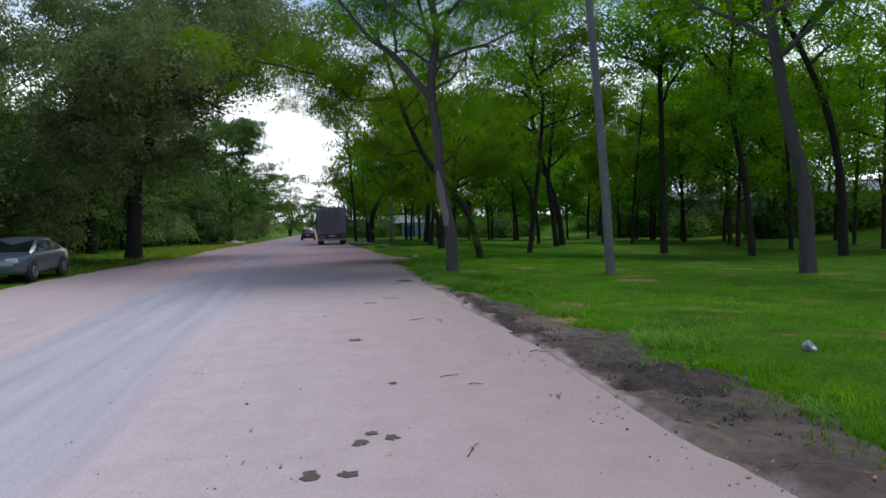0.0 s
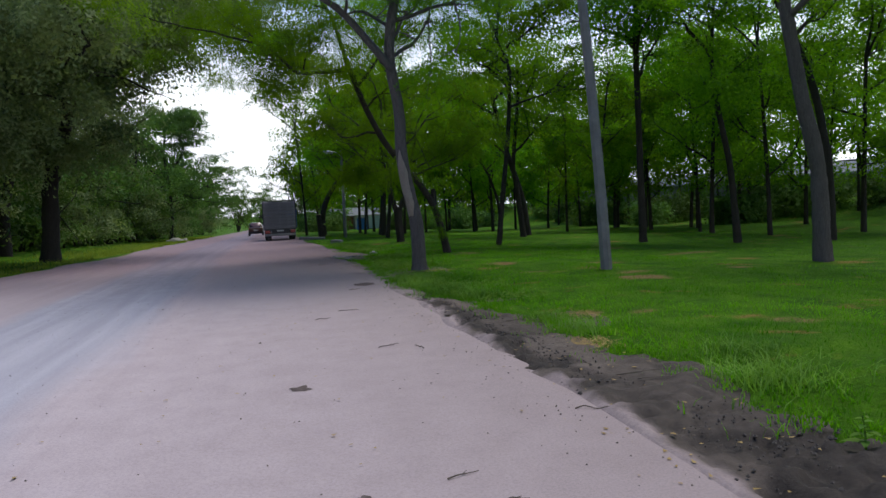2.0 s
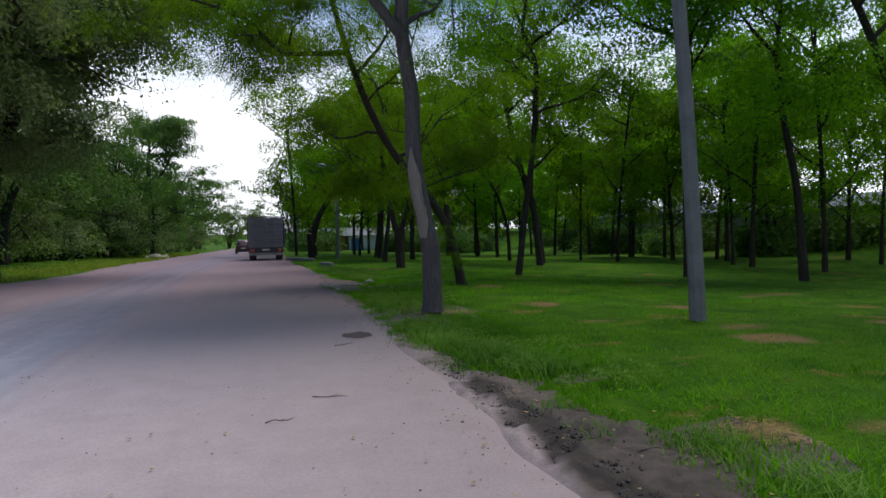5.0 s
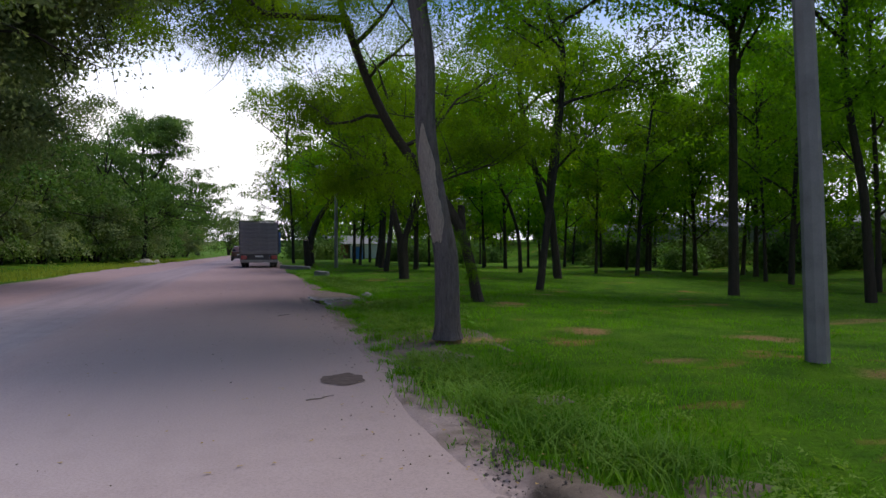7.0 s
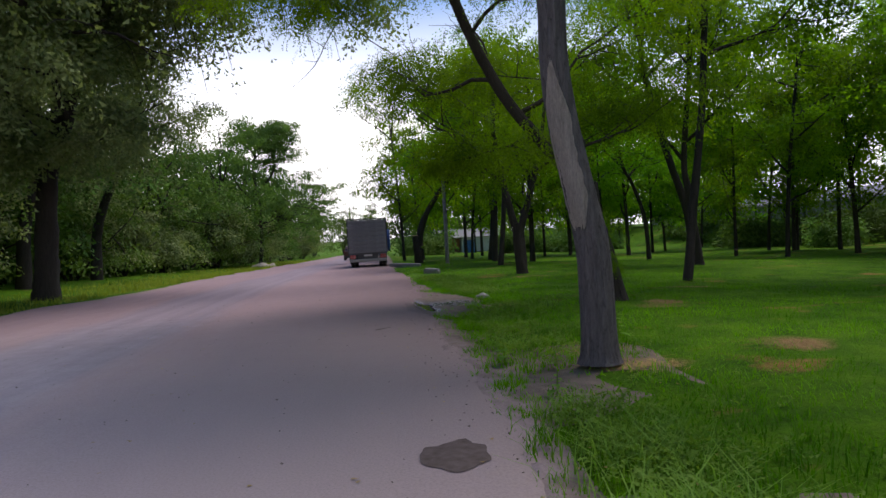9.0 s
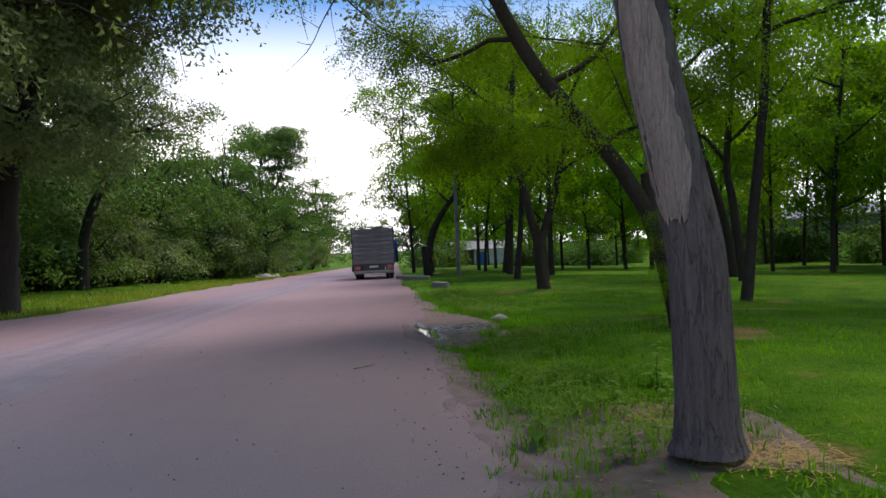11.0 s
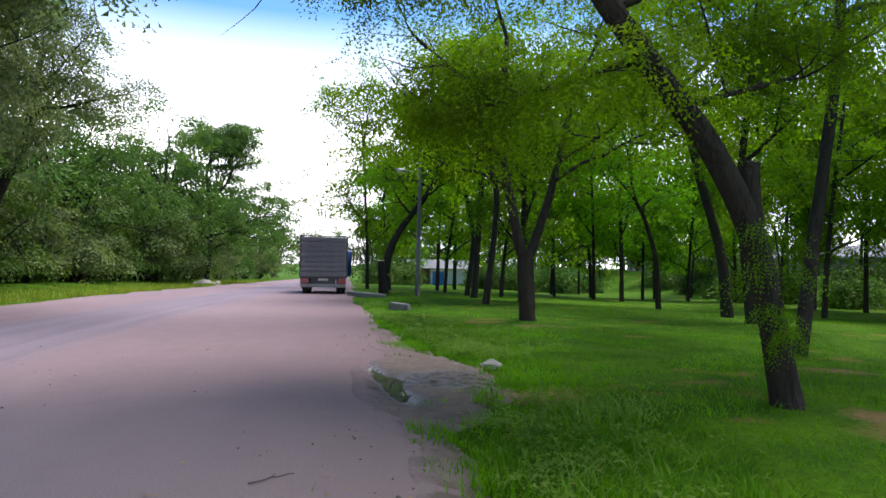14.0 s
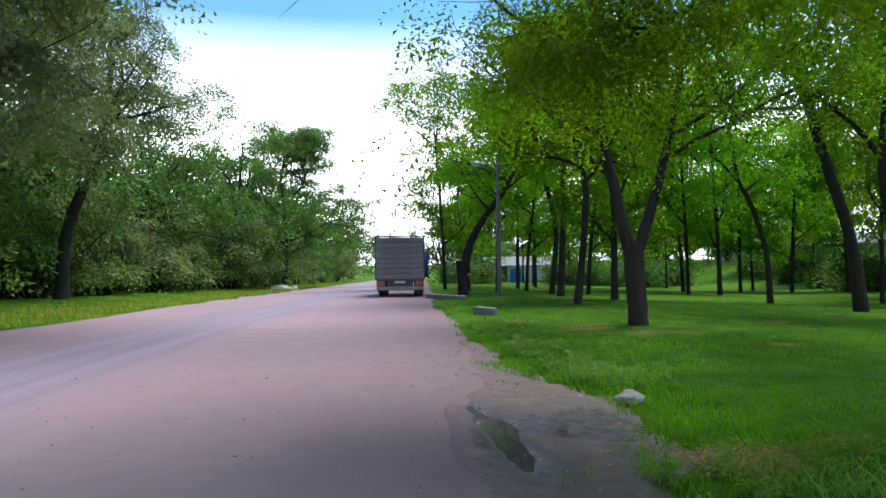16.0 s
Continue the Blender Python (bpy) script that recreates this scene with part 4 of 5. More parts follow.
for k in range(30):
    x, y = rng.uniform(54, 62) if k % 3 else rng.uniform(74, 95), 12 + 5.9 * k + rng.uniform(-2, 2)
    if x < 72 and 57 < y < 163:
        x = rng.uniform(50, 57)
    copy_thing(far_protos[k % 3], pose(x, y, float(height(x, y)) - 0.02, 0, 0, rng.uniform(0, 360)) @ Matrix.Scale(rng.uniform(0.8, 1.15), 4))

# ---- the wood on the other side of the road ----
LEFT = "trees across the road"
w = Wood(61)
z = float(height(-10.5, 37.3))
line = spline([(-10.5, 37.3, z), (-10.35, 37.3, 2.0), (-10.15, 37.3, 4.3), (-9.4, 37.2, 6.2), (-8.7, 37.0, 8.0), (-7.6, 36.6, 9.6)], 60)
w.tube(line, foot_flare(60, 0.42, 0.16, 0.2), 18, 0.2)
arm = spline([(-10.15, 37.3, 4.6), (-10.6, 37.0, 6.0), (-11.4, 36.6, 8.0), (-11.8, 36.5, 10.0)], 24)
w.tube(arm, np.linspace(0.24, 0.10, 24), 12, 0.15)
arch = spline([(-8.4, 37.0, 8.3), (-6.8, 36.6, 9.6), (-5.2, 36.2, 10.5), (-3.4, 36.0, 10.9), (-1.8, 35.6, 10.8)], 24)
w.tube(arch, np.linspace(0.14, 0.05, 24), 10, 0.12)
bow = spline([(-9.4, 37.2, 6.2), (-8.9, 35.4, 7.2), (-8.2, 33.0, 7.9), (-7.4, 30.5, 8.0), (-6.6, 28.5, 7.6)], 24)
w.tube(bow, np.linspace(0.15, 0.05, 24), 10, 0.12)
for src, k, d in ((line, 59, (0.2, 0, 1)), (line, 50, (-0.7, 0.7, 0.6)), (arm, 23, (-0.3, 0, 1)), (arm, 16, (-0.9, -0.4, 0.6)), (arm, 20, (0.3, -0.9, 0.6)),
                  (arch, 8, (0.2, -0.9, 0.4)), (arch, 13, (0.3, 0.9, 0.3)), (arch, 18, (0.6, -0.8, 0.0)), (arch, 23, (1, -0.3, -0.2)),
                  (bow, 6, (-0.9, -0.4, 0.4)), (bow, 11, (0.8, -0.3, 0.2)), (bow, 16, (-0.7, -0.7, 0.2)), (bow, 20, (0.7, -0.6, 0.0)), (bow, 23, (0.3, -1, -0.2)), (line, 34, (-1, -0.5, 0.2)), (line, 30, (-0.4, -1, 0.1)), (line, 26, (0.9, -0.5, 0.15)), (line, 55, (0.8, -0.6, 0.5)), (line, 44, (0.3, -1, 0.5)), (arch, 4, (-0.3, 0.4, 1)), (arch, 10, (0.2, 0.2, 1)), (arch, 16, (-0.2, -0.3, 1)), (arm, 12, (-0.6, 0.8, 0.5)), (bow, 14, (0.1, 0.2, 1)), (bow, 9, (-0.3, 0, 1)), (bow, 19, (0, 0.2, 1))):
    w.grow(src[k], d, 3.4, 0.06, 2, rise=0.0)
for k, (x, y, z1, z2) in enumerate(((-4.2, 35.9, 10.4, 6.6), (-3.4, 36.2, 10.8, 7.4), (-2.2, 35.8, 10.8, 8.0), (-0.6, 35.6, 10.6, 7.6), (-4.8, 36.0, 10.4, 7.0), (-1.4, 35.4, 10.6, 8.6))):
    hang = spline([(x - 1.2, y, z1), (x - 0.5, y, (z1 + z2) / 2 + 0.6), (x, y - 0.2, z2)], 12)
    w.tube(hang, np.linspace(0.03, 0.008, 12), 5)
    for q in range(5):
        a = hang[4 + q] + np.array([0, 0, 0])
        w.tube([a, a + np.array([0.35 * math.cos(q * 2.1 + k), 0.3, -0.1 - 0.08 * q]), a + np.array([0.6 * math.cos(q * 2.1 + k), 0.4, -0.45])], [0.01, 0.008, 0.004], 4)
tree("willow_tree", w, (-10.5, 37.3, z), "massive dark tree with drooping grey-green foliage over the road", "tree", M_LEAF_GREY, M_BARK, LEFT,
     spread=1.0, flat=0.45, full=1.0, dome=0.9, count=88, length=0.6, leaflets=4, leaf=0.23, droop=1.3, low=2.0, only=lambda q: (q[0] < -6.5 or q[2] > 8.6) and (q[0] < -4.6 or q[2] > 9.4 or q[1] < 31))

w = Wood(62)
z = float(height(-15.2, 53.5))
line = spline([(-15.3, 53.5, z), (-15.1, 53.5, 2.7), (-14.5, 53.5, 4.6), (-13.8, 53.5, 6.0), (-13.3, 53.5, 8.2), (-12.9, 53.5, 11.2)], 40)
w.tube(line, foot_flare(40, 0.30, 0.12, 0.2), 14, 0.18)
for t, d, length in ((0.98, (0, 0, 1), 3.0), (0.75, (0.9, 0, 0.9), 3.2), (0.68, (-0.8, -0.4, 0.8), 3.2), (0.85, (0.5, -0.8, 0.6), 3.0), (0.6, (-0.9, 0.4, 0.6), 3.0), (0.9, (-0.8, 0.3, 0.6), 2.8), (0.8, (0.9, 0.3, 0.5), 3.0), (0.95, (0.7, -0.5, 0.7), 3.0), (0.5, (0.8, -0.5, 0.5), 2.6), (0.7, (-0.2, 0.9, 0.5), 3.0)):
    w.grow(line[int(t * 39)], d, length, 0.08, 2)
airy = tree("willow_tree", w, (-15.3, 53.5, z), "slender leaning tree with airy pale olive foliage", "tree", M_LEAF_GREY, M_BARK, LEFT,
     spread=0.95, flat=0.3, full=0.85, dome=0.6, count=62, length=0.5, leaflets=4, leaf=0.18, droop=0.9, low=3.5)
for x, y, turn in ((-16.0, 31.5, 140), (-18.5, 24.0, 250), (-14.8, 44.5, 60)):
    copy_thing(airy, pose(x, y, float(height(x, y)) - 0.02, 0, 0, turn))


def leafy(name, seed, x, y, h, wide, label, mat, category, count=34, stems=6, low=1.3, **how):
    """A shrub or a low-branched tree, leafy down to the ground."""
    z = float(height(x, y))
    w = Wood(seed, True)
    rng = random.Random(seed)
    for k in range(stems):
        a = k * 2 * math.pi / stems + rng.uniform(-0.4, 0.4)
        out = rng.uniform(0.25, 0.9) * wide / h
        w.grow((x + 0.25 * math.cos(a), y + 0.25 * math.sin(a), z - 0.05), (out * math.cos(a), out * math.sin(a), 1), h * rng.uniform(0.5, 0.72), 0.03 + 0.012 * h, 2, rise=0.1, spread=0.75, bare=0.12)
    args = dict(spread=1.0, flat=0.3, length=0.5, leaflets=4, leaf=0.30, droop=0.5, full=0.8, dome=0.5)
    args.update(how)
    return tree(name, w, (x, y, z), label, category, mat, M_BARK, LEFT, count=count, low=low, **args)


shrub_a = leafy("shrub", 71, -16.3, 60.0, 5.5, 3.2, "tall grey-green shrub at the edge of the wood", M_LEAF_GREY, "shrub")
shrub_b = leafy("shrub", 72, -15.5, 66.5, 4.6, 3.0, "rounded olive-green shrub at the edge of the wood", M_LEAF_GREY, "shrub")
shrub_c = leafy("shrub", 73, -17.5, 46.5, 6.0, 3.4, "dense dark green shrub in the wood", M_LEAF_DEEP, "shrub")
tall_a = leafy("leafy_tree", 74, -17.0, 68.0, 11.5, 4.0, "tall dark green tree, leafy to the ground", M_LEAF_DEEP, "tree", 30, 9, spread=1.3, leaf=0.38)
tall_b = leafy("leafy_tree", 75, -16.0, 80.0, 12.5, 4.0, "broad tall green tree at the edge of the wood", M_LEAF_DEEP, "tree", 30, 9, spread=1.3, leaf=0.38)
tall_far = leafy("leafy_tree", 78, -18.0, 101.0, 12.0, 4.2, "tall green tree in the distant wood", M_LEAF_DEEP, "tree", 16, 8, spread=1.35, leaf=0.5)
BUSH = ((-15.5, 40.5), (-15.0, 33.0), (-16.5, 27.0), (-17.5, 21.0), (-18.0, 15.0), (-13.6, 72.5), (-13.0, 79.5), (-14.2, 86.0), (-12.8, 92.0), (-13.5, 99.0), (-12.5, 107.0), (-12.0, 116.0), (-12.0, 126.0), (-11.5, 138.0), (-15.8, 55.5), (-18.5, 59.0), (-19.0, 36.5), (-20.5, 29.5), (-19.5, 42.0))
TALL = ((-20.0, 50.0), (-22.0, 42.0), (-23.0, 33.0), (-22.5, 24.0), (-24.0, 15.0), (-20.0, 60.0), (-17.5, 90.0), (-16.5, 113.0), (-16.0, 126.0), (-15.5, 140.0), (-14.5, 158.0), (-24.0, 72.0), (-23.0, 86.0), (-14.0, 178.0), (-9.0, 215.0), (-3.0, 232.0))
for k, (x, y) in enumerate(BUSH):
    x -= 1.8
    s = rng.uniform(0.85, 1.25)
    copy_thing((shrub_a, shrub_b, shrub_c)[k % 3], pose(x, y, float(height(x, y)) - 0.02, 0, 0, rng.uniform(0, 360)) @ Matrix.Scale(s, 4))
for k, (x, y) in enumerate(TALL):
    x -= 1.0
    s = rng.uniform(0.95, 1.2)
    copy_thing(tall_far if y > 95 else (tall_a, tall_b)[k % 2], pose(x, y, float(height(x, y)) - 0.02, 0, 0, rng.uniform(0, 360)) @ Matrix.Scale(s, 4))
for k in range(13):
    x, y = 5.0 + 5.2 * k + rng.uniform(-1.5, 1.5), 142 + rng.uniform(-5, 9) - 0.5 * k
    copy_thing(tall_far, pose(x, y, float(height(x, y)) - 0.02, 0, 0, rng.uniform(0, 360)) @ Matrix.Scale(rng.uniform(0.75, 1.1), 4))
# the tree whose limb reaches out over the far road
shaped(76, -11.8, 87.0, [(0, 0), (0.3, 3.0), (0.2, 6.5), (-0.2, 10.5)], 0.3, 0.16,
       [(0.35, (1, -0.2, 0.3), 5.2), (0.5, (1, 0.2, 0.45), 5.2), (0.6, (0.3, -1, 0.5), 5.0), (0.7, (-0.8, 0.5, 0.6), 5.0), (0.8, (0.8, 0.5, 0.7), 4.5), (0.45, (-0.9, -0.4, 0.5), 5.0)], "green tree with a limb reaching out over the road", 2.0, M_LEAF_DEEP, count=70, spread=1.2, leaf=0.26, full=1.0)

# low bushes under and behind the grove
under = leafy("bush", 81, 36.0, 62.0, 2.6, 2.4, "low dark green bush under the grove trees", M_LEAF_DEEP, "bush", 11, 4, 0.2, leaf=0.42)
for k in range(64):
    x, y = (rng.uniform(36, 52), rng.uniform(24, 110)) if k % 2 else (rng.uniform(4, 38), rng.uniform(96, 136))
    if abs(x - 1.6 - 0.133 * (y - 19)) < 5.0 and y < 130:
        x += 11.0
    copy_thing(under, pose(x, y, float(height(x, y)) - 0.02, 0, 0, rng.uniform(0, 360)) @ Matrix.Scale(rng.uniform(0.7, 1.5), 4))
for k in range(16):
    x, y = -23.0 + rng.uniform(-2, 1.5), 16 + 5.2 * k + rng.uniform(-1.5, 1.5)
    copy_thing(under, pose(x, y, float(height(x, y)) - 0.02, 0, 0, rng.uniform(0, 360)) @ Matrix.Scale(rng.uniform(1.1, 1.6), 4))

# ---- vehicles ----
def lathe_x(profile, seg=24):
    """A ring turned round the x axis from pairs of x and radius."""
    bm = bmesh.new()
    rings = [[bm.verts.new((x, r * math.cos(a), r * math.sin(a))) for a in np.linspace(0, 2 * math.pi, seg, endpoint=False)] for x, r in profile]
    for a, b in zip(rings, rings[1:]):
        for j in range(seg):
            bm.faces.new((a[j], a[(j + 1) % seg], b[(j + 1) % seg], b[j]))
    bm.faces.new(rings[0])
    bm.faces.new(rings[-1])
    bmesh.ops.recalc_face_normals(bm, faces=bm.faces[:])
    return bm


def wheel(parent, x, y, r, wide, side, rim_mat=None, spokes=5):
    """A wheel whose outer face looks to the given side of x."""
    tyre = part("tyre", lathe_x([(-wide / 2, r * 0.62), (-wide / 2, r * 0.93), (-wide * 0.38, r), (wide * 0.38, r), (wide / 2, r * 0.93), (wide / 2, r * 0.62)]), M_RUBBER, parent)
    tyre.matrix_basis = pose(x, y, r)
    bm = lathe_x([(-0.02, r * 0.60), (0.03, r * 0.62), (0.045, r * 0.56), (0.01, r * 0.50), (0.0, 0.02)])
    for k in range(spokes):
        a = k * 2 * math.pi / spokes
        own = bmesh.ops.create_cube(bm, size=1, matrix=Matrix.Rotation(a, 4, "X") @ Matrix.LocRotScale((0.03, 0, r * 0.28), None, (0.03, r * 0.13, r * 0.56)))
    rim = part("rim", bm, rim_mat or M_RIM, tyre)
    rim.matrix_basis = pose(side * wide * 0.5, 0, 0, 0, 0, 0 if side > 0 else 180)
    return tyre


def loft(sections, caps=True):
    bm = bmesh.new()
    rings = [[bm.verts.new(p) for p in s] for s in sections]
    n = len(rings[0])
    for a, b in zip(rings, rings[1:]):
        for j in range(n):
            bm.faces.new((a[j], a[(j + 1) % n], b[(j + 1) % n], b[j]))
    if caps:
        bm.faces.new(rings[0])
        bm.faces.new(rings[-1])
    bmesh.ops.recalc_face_normals(bm, faces=bm.faces[:])
    return bm


def smooth_me(ob, bevel=0.0):
    for f in ob.data.polygons:
        f.use_smooth = True
    mod = ob.modifiers.new("bevel", "BEVEL")
    mod.width, mod.segments, mod.limit_method, mod.angle_limit = bevel or 0.02, 2, "ANGLE", radians(28)
    return ob


def body_section(y, w, zb, zt):
    half = [(0, zb), (w * 0.86, zb), (w * 0.97, zb + 0.10), (w, zb + 0.30), (w * 0.985, zt - 0.16), (w * 0.93, zt - 0.03), (w * 0.80, zt), (0, zt + 0.015)]
    return [(x, y, z) for x, z in half] + [(-x, y, z) for x, z in half[-2:0:-1]]


def cabin_section(y, w0, z0, w1, z1):
    half = [(0, z0), (w0, z0), (w0 * 0.97 + w1 * 0.03, z0 + 0.05), (w1 * 1.02, z1 - 0.06), (w1 * 0.90, z1), (0, z1 + 0.02)]
    return [(x, y, z) for x, z in half] + [(-x, y, z) for x, z in half[-2:0:-1]]


def pane(points, thick=0.008):
    bm = bmesh.new()
    bm.faces.new([bm.verts.new(p) for p in points])
    bmesh.ops.solidify(bm, geom=bm.faces[:], thickness=thick)
    return bm


def car(name, x, y, z, rz, label, paint, stations, cabin, belt, roof, wheels_y, wheel_r, half, cladding=False, rails=False):
    """A car; its own y axis points forward from the rear bumper."""
    ob = thing(name, x, y, z, label, "car", rz=rz)
    body = smooth_me(part("body", loft([body_section(*s) for s in stations]), paint, ob), 0.025)
    y0, y1, y2, y3 = cabin
    w0, w1 = half * 0.91, half * 0.70
    smooth_me(part("cabin", loft([cabin_section(y0, w0, belt - 0.05, w0 * 0.9, belt + 0.02), cabin_section(y1, w0, belt - 0.05, w1, roof - 0.03),
                                  cabin_section((y1 + y2) / 2, w0, belt - 0.05, w1 * 1.03, roof), cabin_section(y2, w0, belt - 0.05, w1, roof - 0.03),
                                  cabin_section(y3, w0, belt - 0.05, w0 * 0.9, belt)]), paint, ob), 0.02)
    for s in (-1, 1):
        zt = roof - 0.13
        k = (zt - belt) / (roof - belt)
        a, b = s * (w0 + 0.006), s * (w0 + (w1 - w0) * k + 0.022)
        ys = [y0 + (y1 - y0) * 0.35, y1 + (y2 - y1) * 0.48, y3 - (y3 - y2) * 0.22]
        yt = [y0 + (y1 - y0) * 0.95, y1 + (y2 - y1) * 0.48, y2 + (y3 - y2) * 0.12]
        part("side_window", pane([(a, ys[0], belt + 0.02), (a, ys[1] - 0.03, belt + 0.02), (b, yt[1] - 0.03, zt), (b, yt[0], zt)]), M_GLASS, ob)
        part("side_window", pane([(a, ys[1] + 0.03, belt + 0.02), (a, ys[2], belt + 0.02), (b, yt[2], zt), (b, yt[1] + 0.03, zt)]), M_GLASS, ob)
        m = part("mirror", box(0.20, 0.10, 0.13, bevel=0.03, seg=2), paint, ob)
        m.matrix_basis = pose(s * (half + 0.08), y3 - 0.32, belt + 0.0)
        for k, yy in enumerate((y1 + (y2 - y1) * 0.22, y1 + (y2 - y1) * 0.86)):
            h = part("door_handle", box(0.03, 0.20, 0.03, bevel=0.008), paint, ob)
            h.matrix_basis = pose(s * (half + 0.005), yy, belt - 0.14)
        for wy in wheels_y:
            arch = part("wheel_arch", lathe_x([(-0.10, wheel_r * 1.16), (0.012, wheel_r * 1.16), (0.012, 0.05)], 28), M_BLACK, ob)
            arch.matrix_basis = pose(s * (half - 0.004), wy, wheel_r + 0.03, 0, 0, 0 if s > 0 else 180)
            wheel(ob, s * (half - 0.08), wy, wheel_r, 0.21, s)
        yl = stations[0][0]
        lamp = part("tail_lamp", box(0.34, 0.10, 0.20, bevel=0.03, seg=2), M_REDLAMP, ob, "red tail lamp")
        lamp.matrix_basis = pose(s * (half - 0.24), yl + 0.06, belt - 0.22)
        lamp = part("headlamp", box(0.36, 0.16, 0.16, bevel=0.03, seg=2), M_LAMP, ob)
        lamp.matrix_basis = pose(s * (half - 0.32), stations[-1][0] - 0.10, stations[-1][2] + 0.32)
        if rails:
            r = part("roof_rail", box(0.035, (y2 - y1) * 1.15, 0.035, bevel=0.012), M_STEEL, ob)
            r.matrix_basis = pose(s * w1 * 0.9, (y1 + y2) / 2, roof + 0.02)
        if cladding:
            r = part("sill", box(0.05, wheels_y[1] - wheels_y[0] - 0.8, 0.16, bevel=0.02), M_BLACK, ob)
            r.matrix_basis = pose(s * (half - 0.005), (wheels_y[0] + wheels_y[1]) / 2, 0.22)
    part("rear_window", pane([(-w0 * 0.86, y0 + 0.03 - 0.012, belt + 0.05), (w0 * 0.86, y0 + 0.03 - 0.012, belt + 0.05), (w1 * 0.90, y1 - 0.03, roof - 0.07), (-w1 * 0.90, y1 - 0.03, roof - 0.07)], 0.03), M_GLASS, ob)
    part("windscreen", pane([(-w0 * 0.88, y3 + 0.012, belt + 0.04), (w0 * 0.88, y3 + 0.012, belt + 0.04), (w1 * 0.92, y2 + 0.05, roof - 0.06), (-w1 * 0.92, y2 + 0.05, roof - 0.06)], 0.03), M_GLASS, ob)
    b = part("rear_bumper", box(half * 1.84, 0.14, 0.30, bevel=0.05, seg=2), M_BLACK if cladding else paint, ob)
    b.matrix_basis = pose(0, stations[0][0] + 0.02, 0.24)
    plate = part("number_plate", box(0.52, 0.02, 0.11, bevel=0.004), M_PLATE, ob, "white number plate")
    plate.matrix_basis = pose(0, stations[0][0] - 0.02, belt - 0.42)
    return ob


# the grey saloon parked across the road, its nose towards the walker
car("saloon_car", -10.9, 26.6, float(height(-11.25, 24.4)) + 0.015, 180, "grey-blue saloon car parked on the far dirt shoulder", M_GREY,
    [(0.0, 0.72, 0.36, 0.92), (0.12, 0.82, 0.30, 1.0), (0.9, 0.88, 0.22, 1.0), (2.3, 0.885, 0.20, 0.97), (3.5, 0.875, 0.22, 0.93), (4.25, 0.83, 0.26, 0.82), (4.55, 0.70, 0.32, 0.70)],
    (0.45, 1.35, 2.45, 3.35), 0.96, 1.46, (0.98, 3.6), 0.32, 0.885)
# the brown car far along the road
car("suv_car", -2.2, 90.0, float(height(-2.2, 90.0)) + 0.02, 0, "brown compact off-road car on the asphalt road ahead", M_BROWN,
    [(0.0, 0.76, 0.42, 1.02), (0.10, 0.85, 0.34, 1.06), (0.8, 0.89, 0.27, 1.06), (2.2, 0.89, 0.25, 1.04), (3.2, 0.885, 0.27, 1.0), (3.95, 0.85, 0.30, 0.93), (4.27, 0.72, 0.36, 0.80)],
    (0.10, 0.62, 2.15, 3.0), 1.04, 1.62, (0.85, 3.42), 0.34, 0.89, True, True)

# the lorry parked on the shoulder; its own y points forward from the tailboard
tx, ty = 0.375, 55.5
tz = float(height(tx, ty + 1.3)) + 0.012
truck = thing("lorry", tx, ty, tz, "old lorry with weathered grey board body and blue cab", "truck")
for k in range(8):
    z = 0.92 + k * 0.262
    bm = box(2.40, 0.045, 0.238, bevel=0.016)
    box(2.36, 0.03, 0.05, 0, -0.028, 0.10, 0.008, bm=bm)
    b = part("tail_board", bm, M_BOARD, truck)
    b.matrix_basis = pose(0, 0.01 + 0.012 * (k % 2), z)
    for s in (-1, 1):
        b = part("side_board", box(0.045, 5.0, 0.248, bevel=0.012), M_BOARD, truck)
        b.matrix_basis = pose(s * 1.20 + s * 0.006 * (k % 2), 2.55, z)
    b = part("front_board", box(2.36, 0.045, 0.248, bevel=0.01), M_BOARD, truck)
    b.matrix_basis = pose(0, 5.08, z)
for s in (-1, 1):
    for yy in (0.0, 1.7, 3.4, 5.08):
        b = part("stake", box(0.07, 0.07, 2.18, bevel=0.01), M_FRAME, truck)
        b.matrix_basis = pose(s * 1.215, yy, 0.88)
    b = part("top_rail", box(0.06, 5.1, 0.06, bevel=0.01), M_FRAME, truck)
    b.matrix_basis = pose(s * 1.20, 2.55, 3.02)
    b = part("chassis_rail", box(0.09, 6.6, 0.22, bevel=0.01), M_FRAME, truck)
    b.matrix_basis = pose(s * 0.42, 3.4, 0.62)
    lamp_box = part("lamp_bracket", box(0.46, 0.12, 0.34, bevel=0.02), M_FRAME, truck)
    lamp_box.matrix_basis = pose(s * 0.95, 0.05, 0.52)
    lamp = part("tail_lamp", box(0.36, 0.05, 0.24, bevel=0.02), M_REDLAMP, lamp_box, "dull red tail lamp")
    lamp.matrix_basis = pose(0, -0.07, 0.05)
    for k, dx in enumerate((0.0, -0.24)):
        wheel(truck, s * (1.02 + dx), 1.35, 0.44, 0.22, s, M_FRAME, 6)
    wheel(truck, s * 0.98, 6.05, 0.44, 0.22, s, M_FRAME, 6)
    flap = part("mudflap", box(0.48, 0.02, 0.42, bevel=0.005), M_RUBBER, truck)
    flap.matrix_basis = pose(s * 0.92, 0.80, 0.22)
for xx in (-0.4, 0.4):
    b = part("tail_post", box(0.05, 0.03, 2.1, bevel=0.008), M_BOARD, truck)
    b.matrix_basis = pose(xx * 0.1, -0.035, 0.92)
b = part("bed_floor", box(2.42, 5.1, 0.10, bevel=0.01), M_FRAME, truck)
b.matrix_basis = pose(0, 2.55, 0.82)
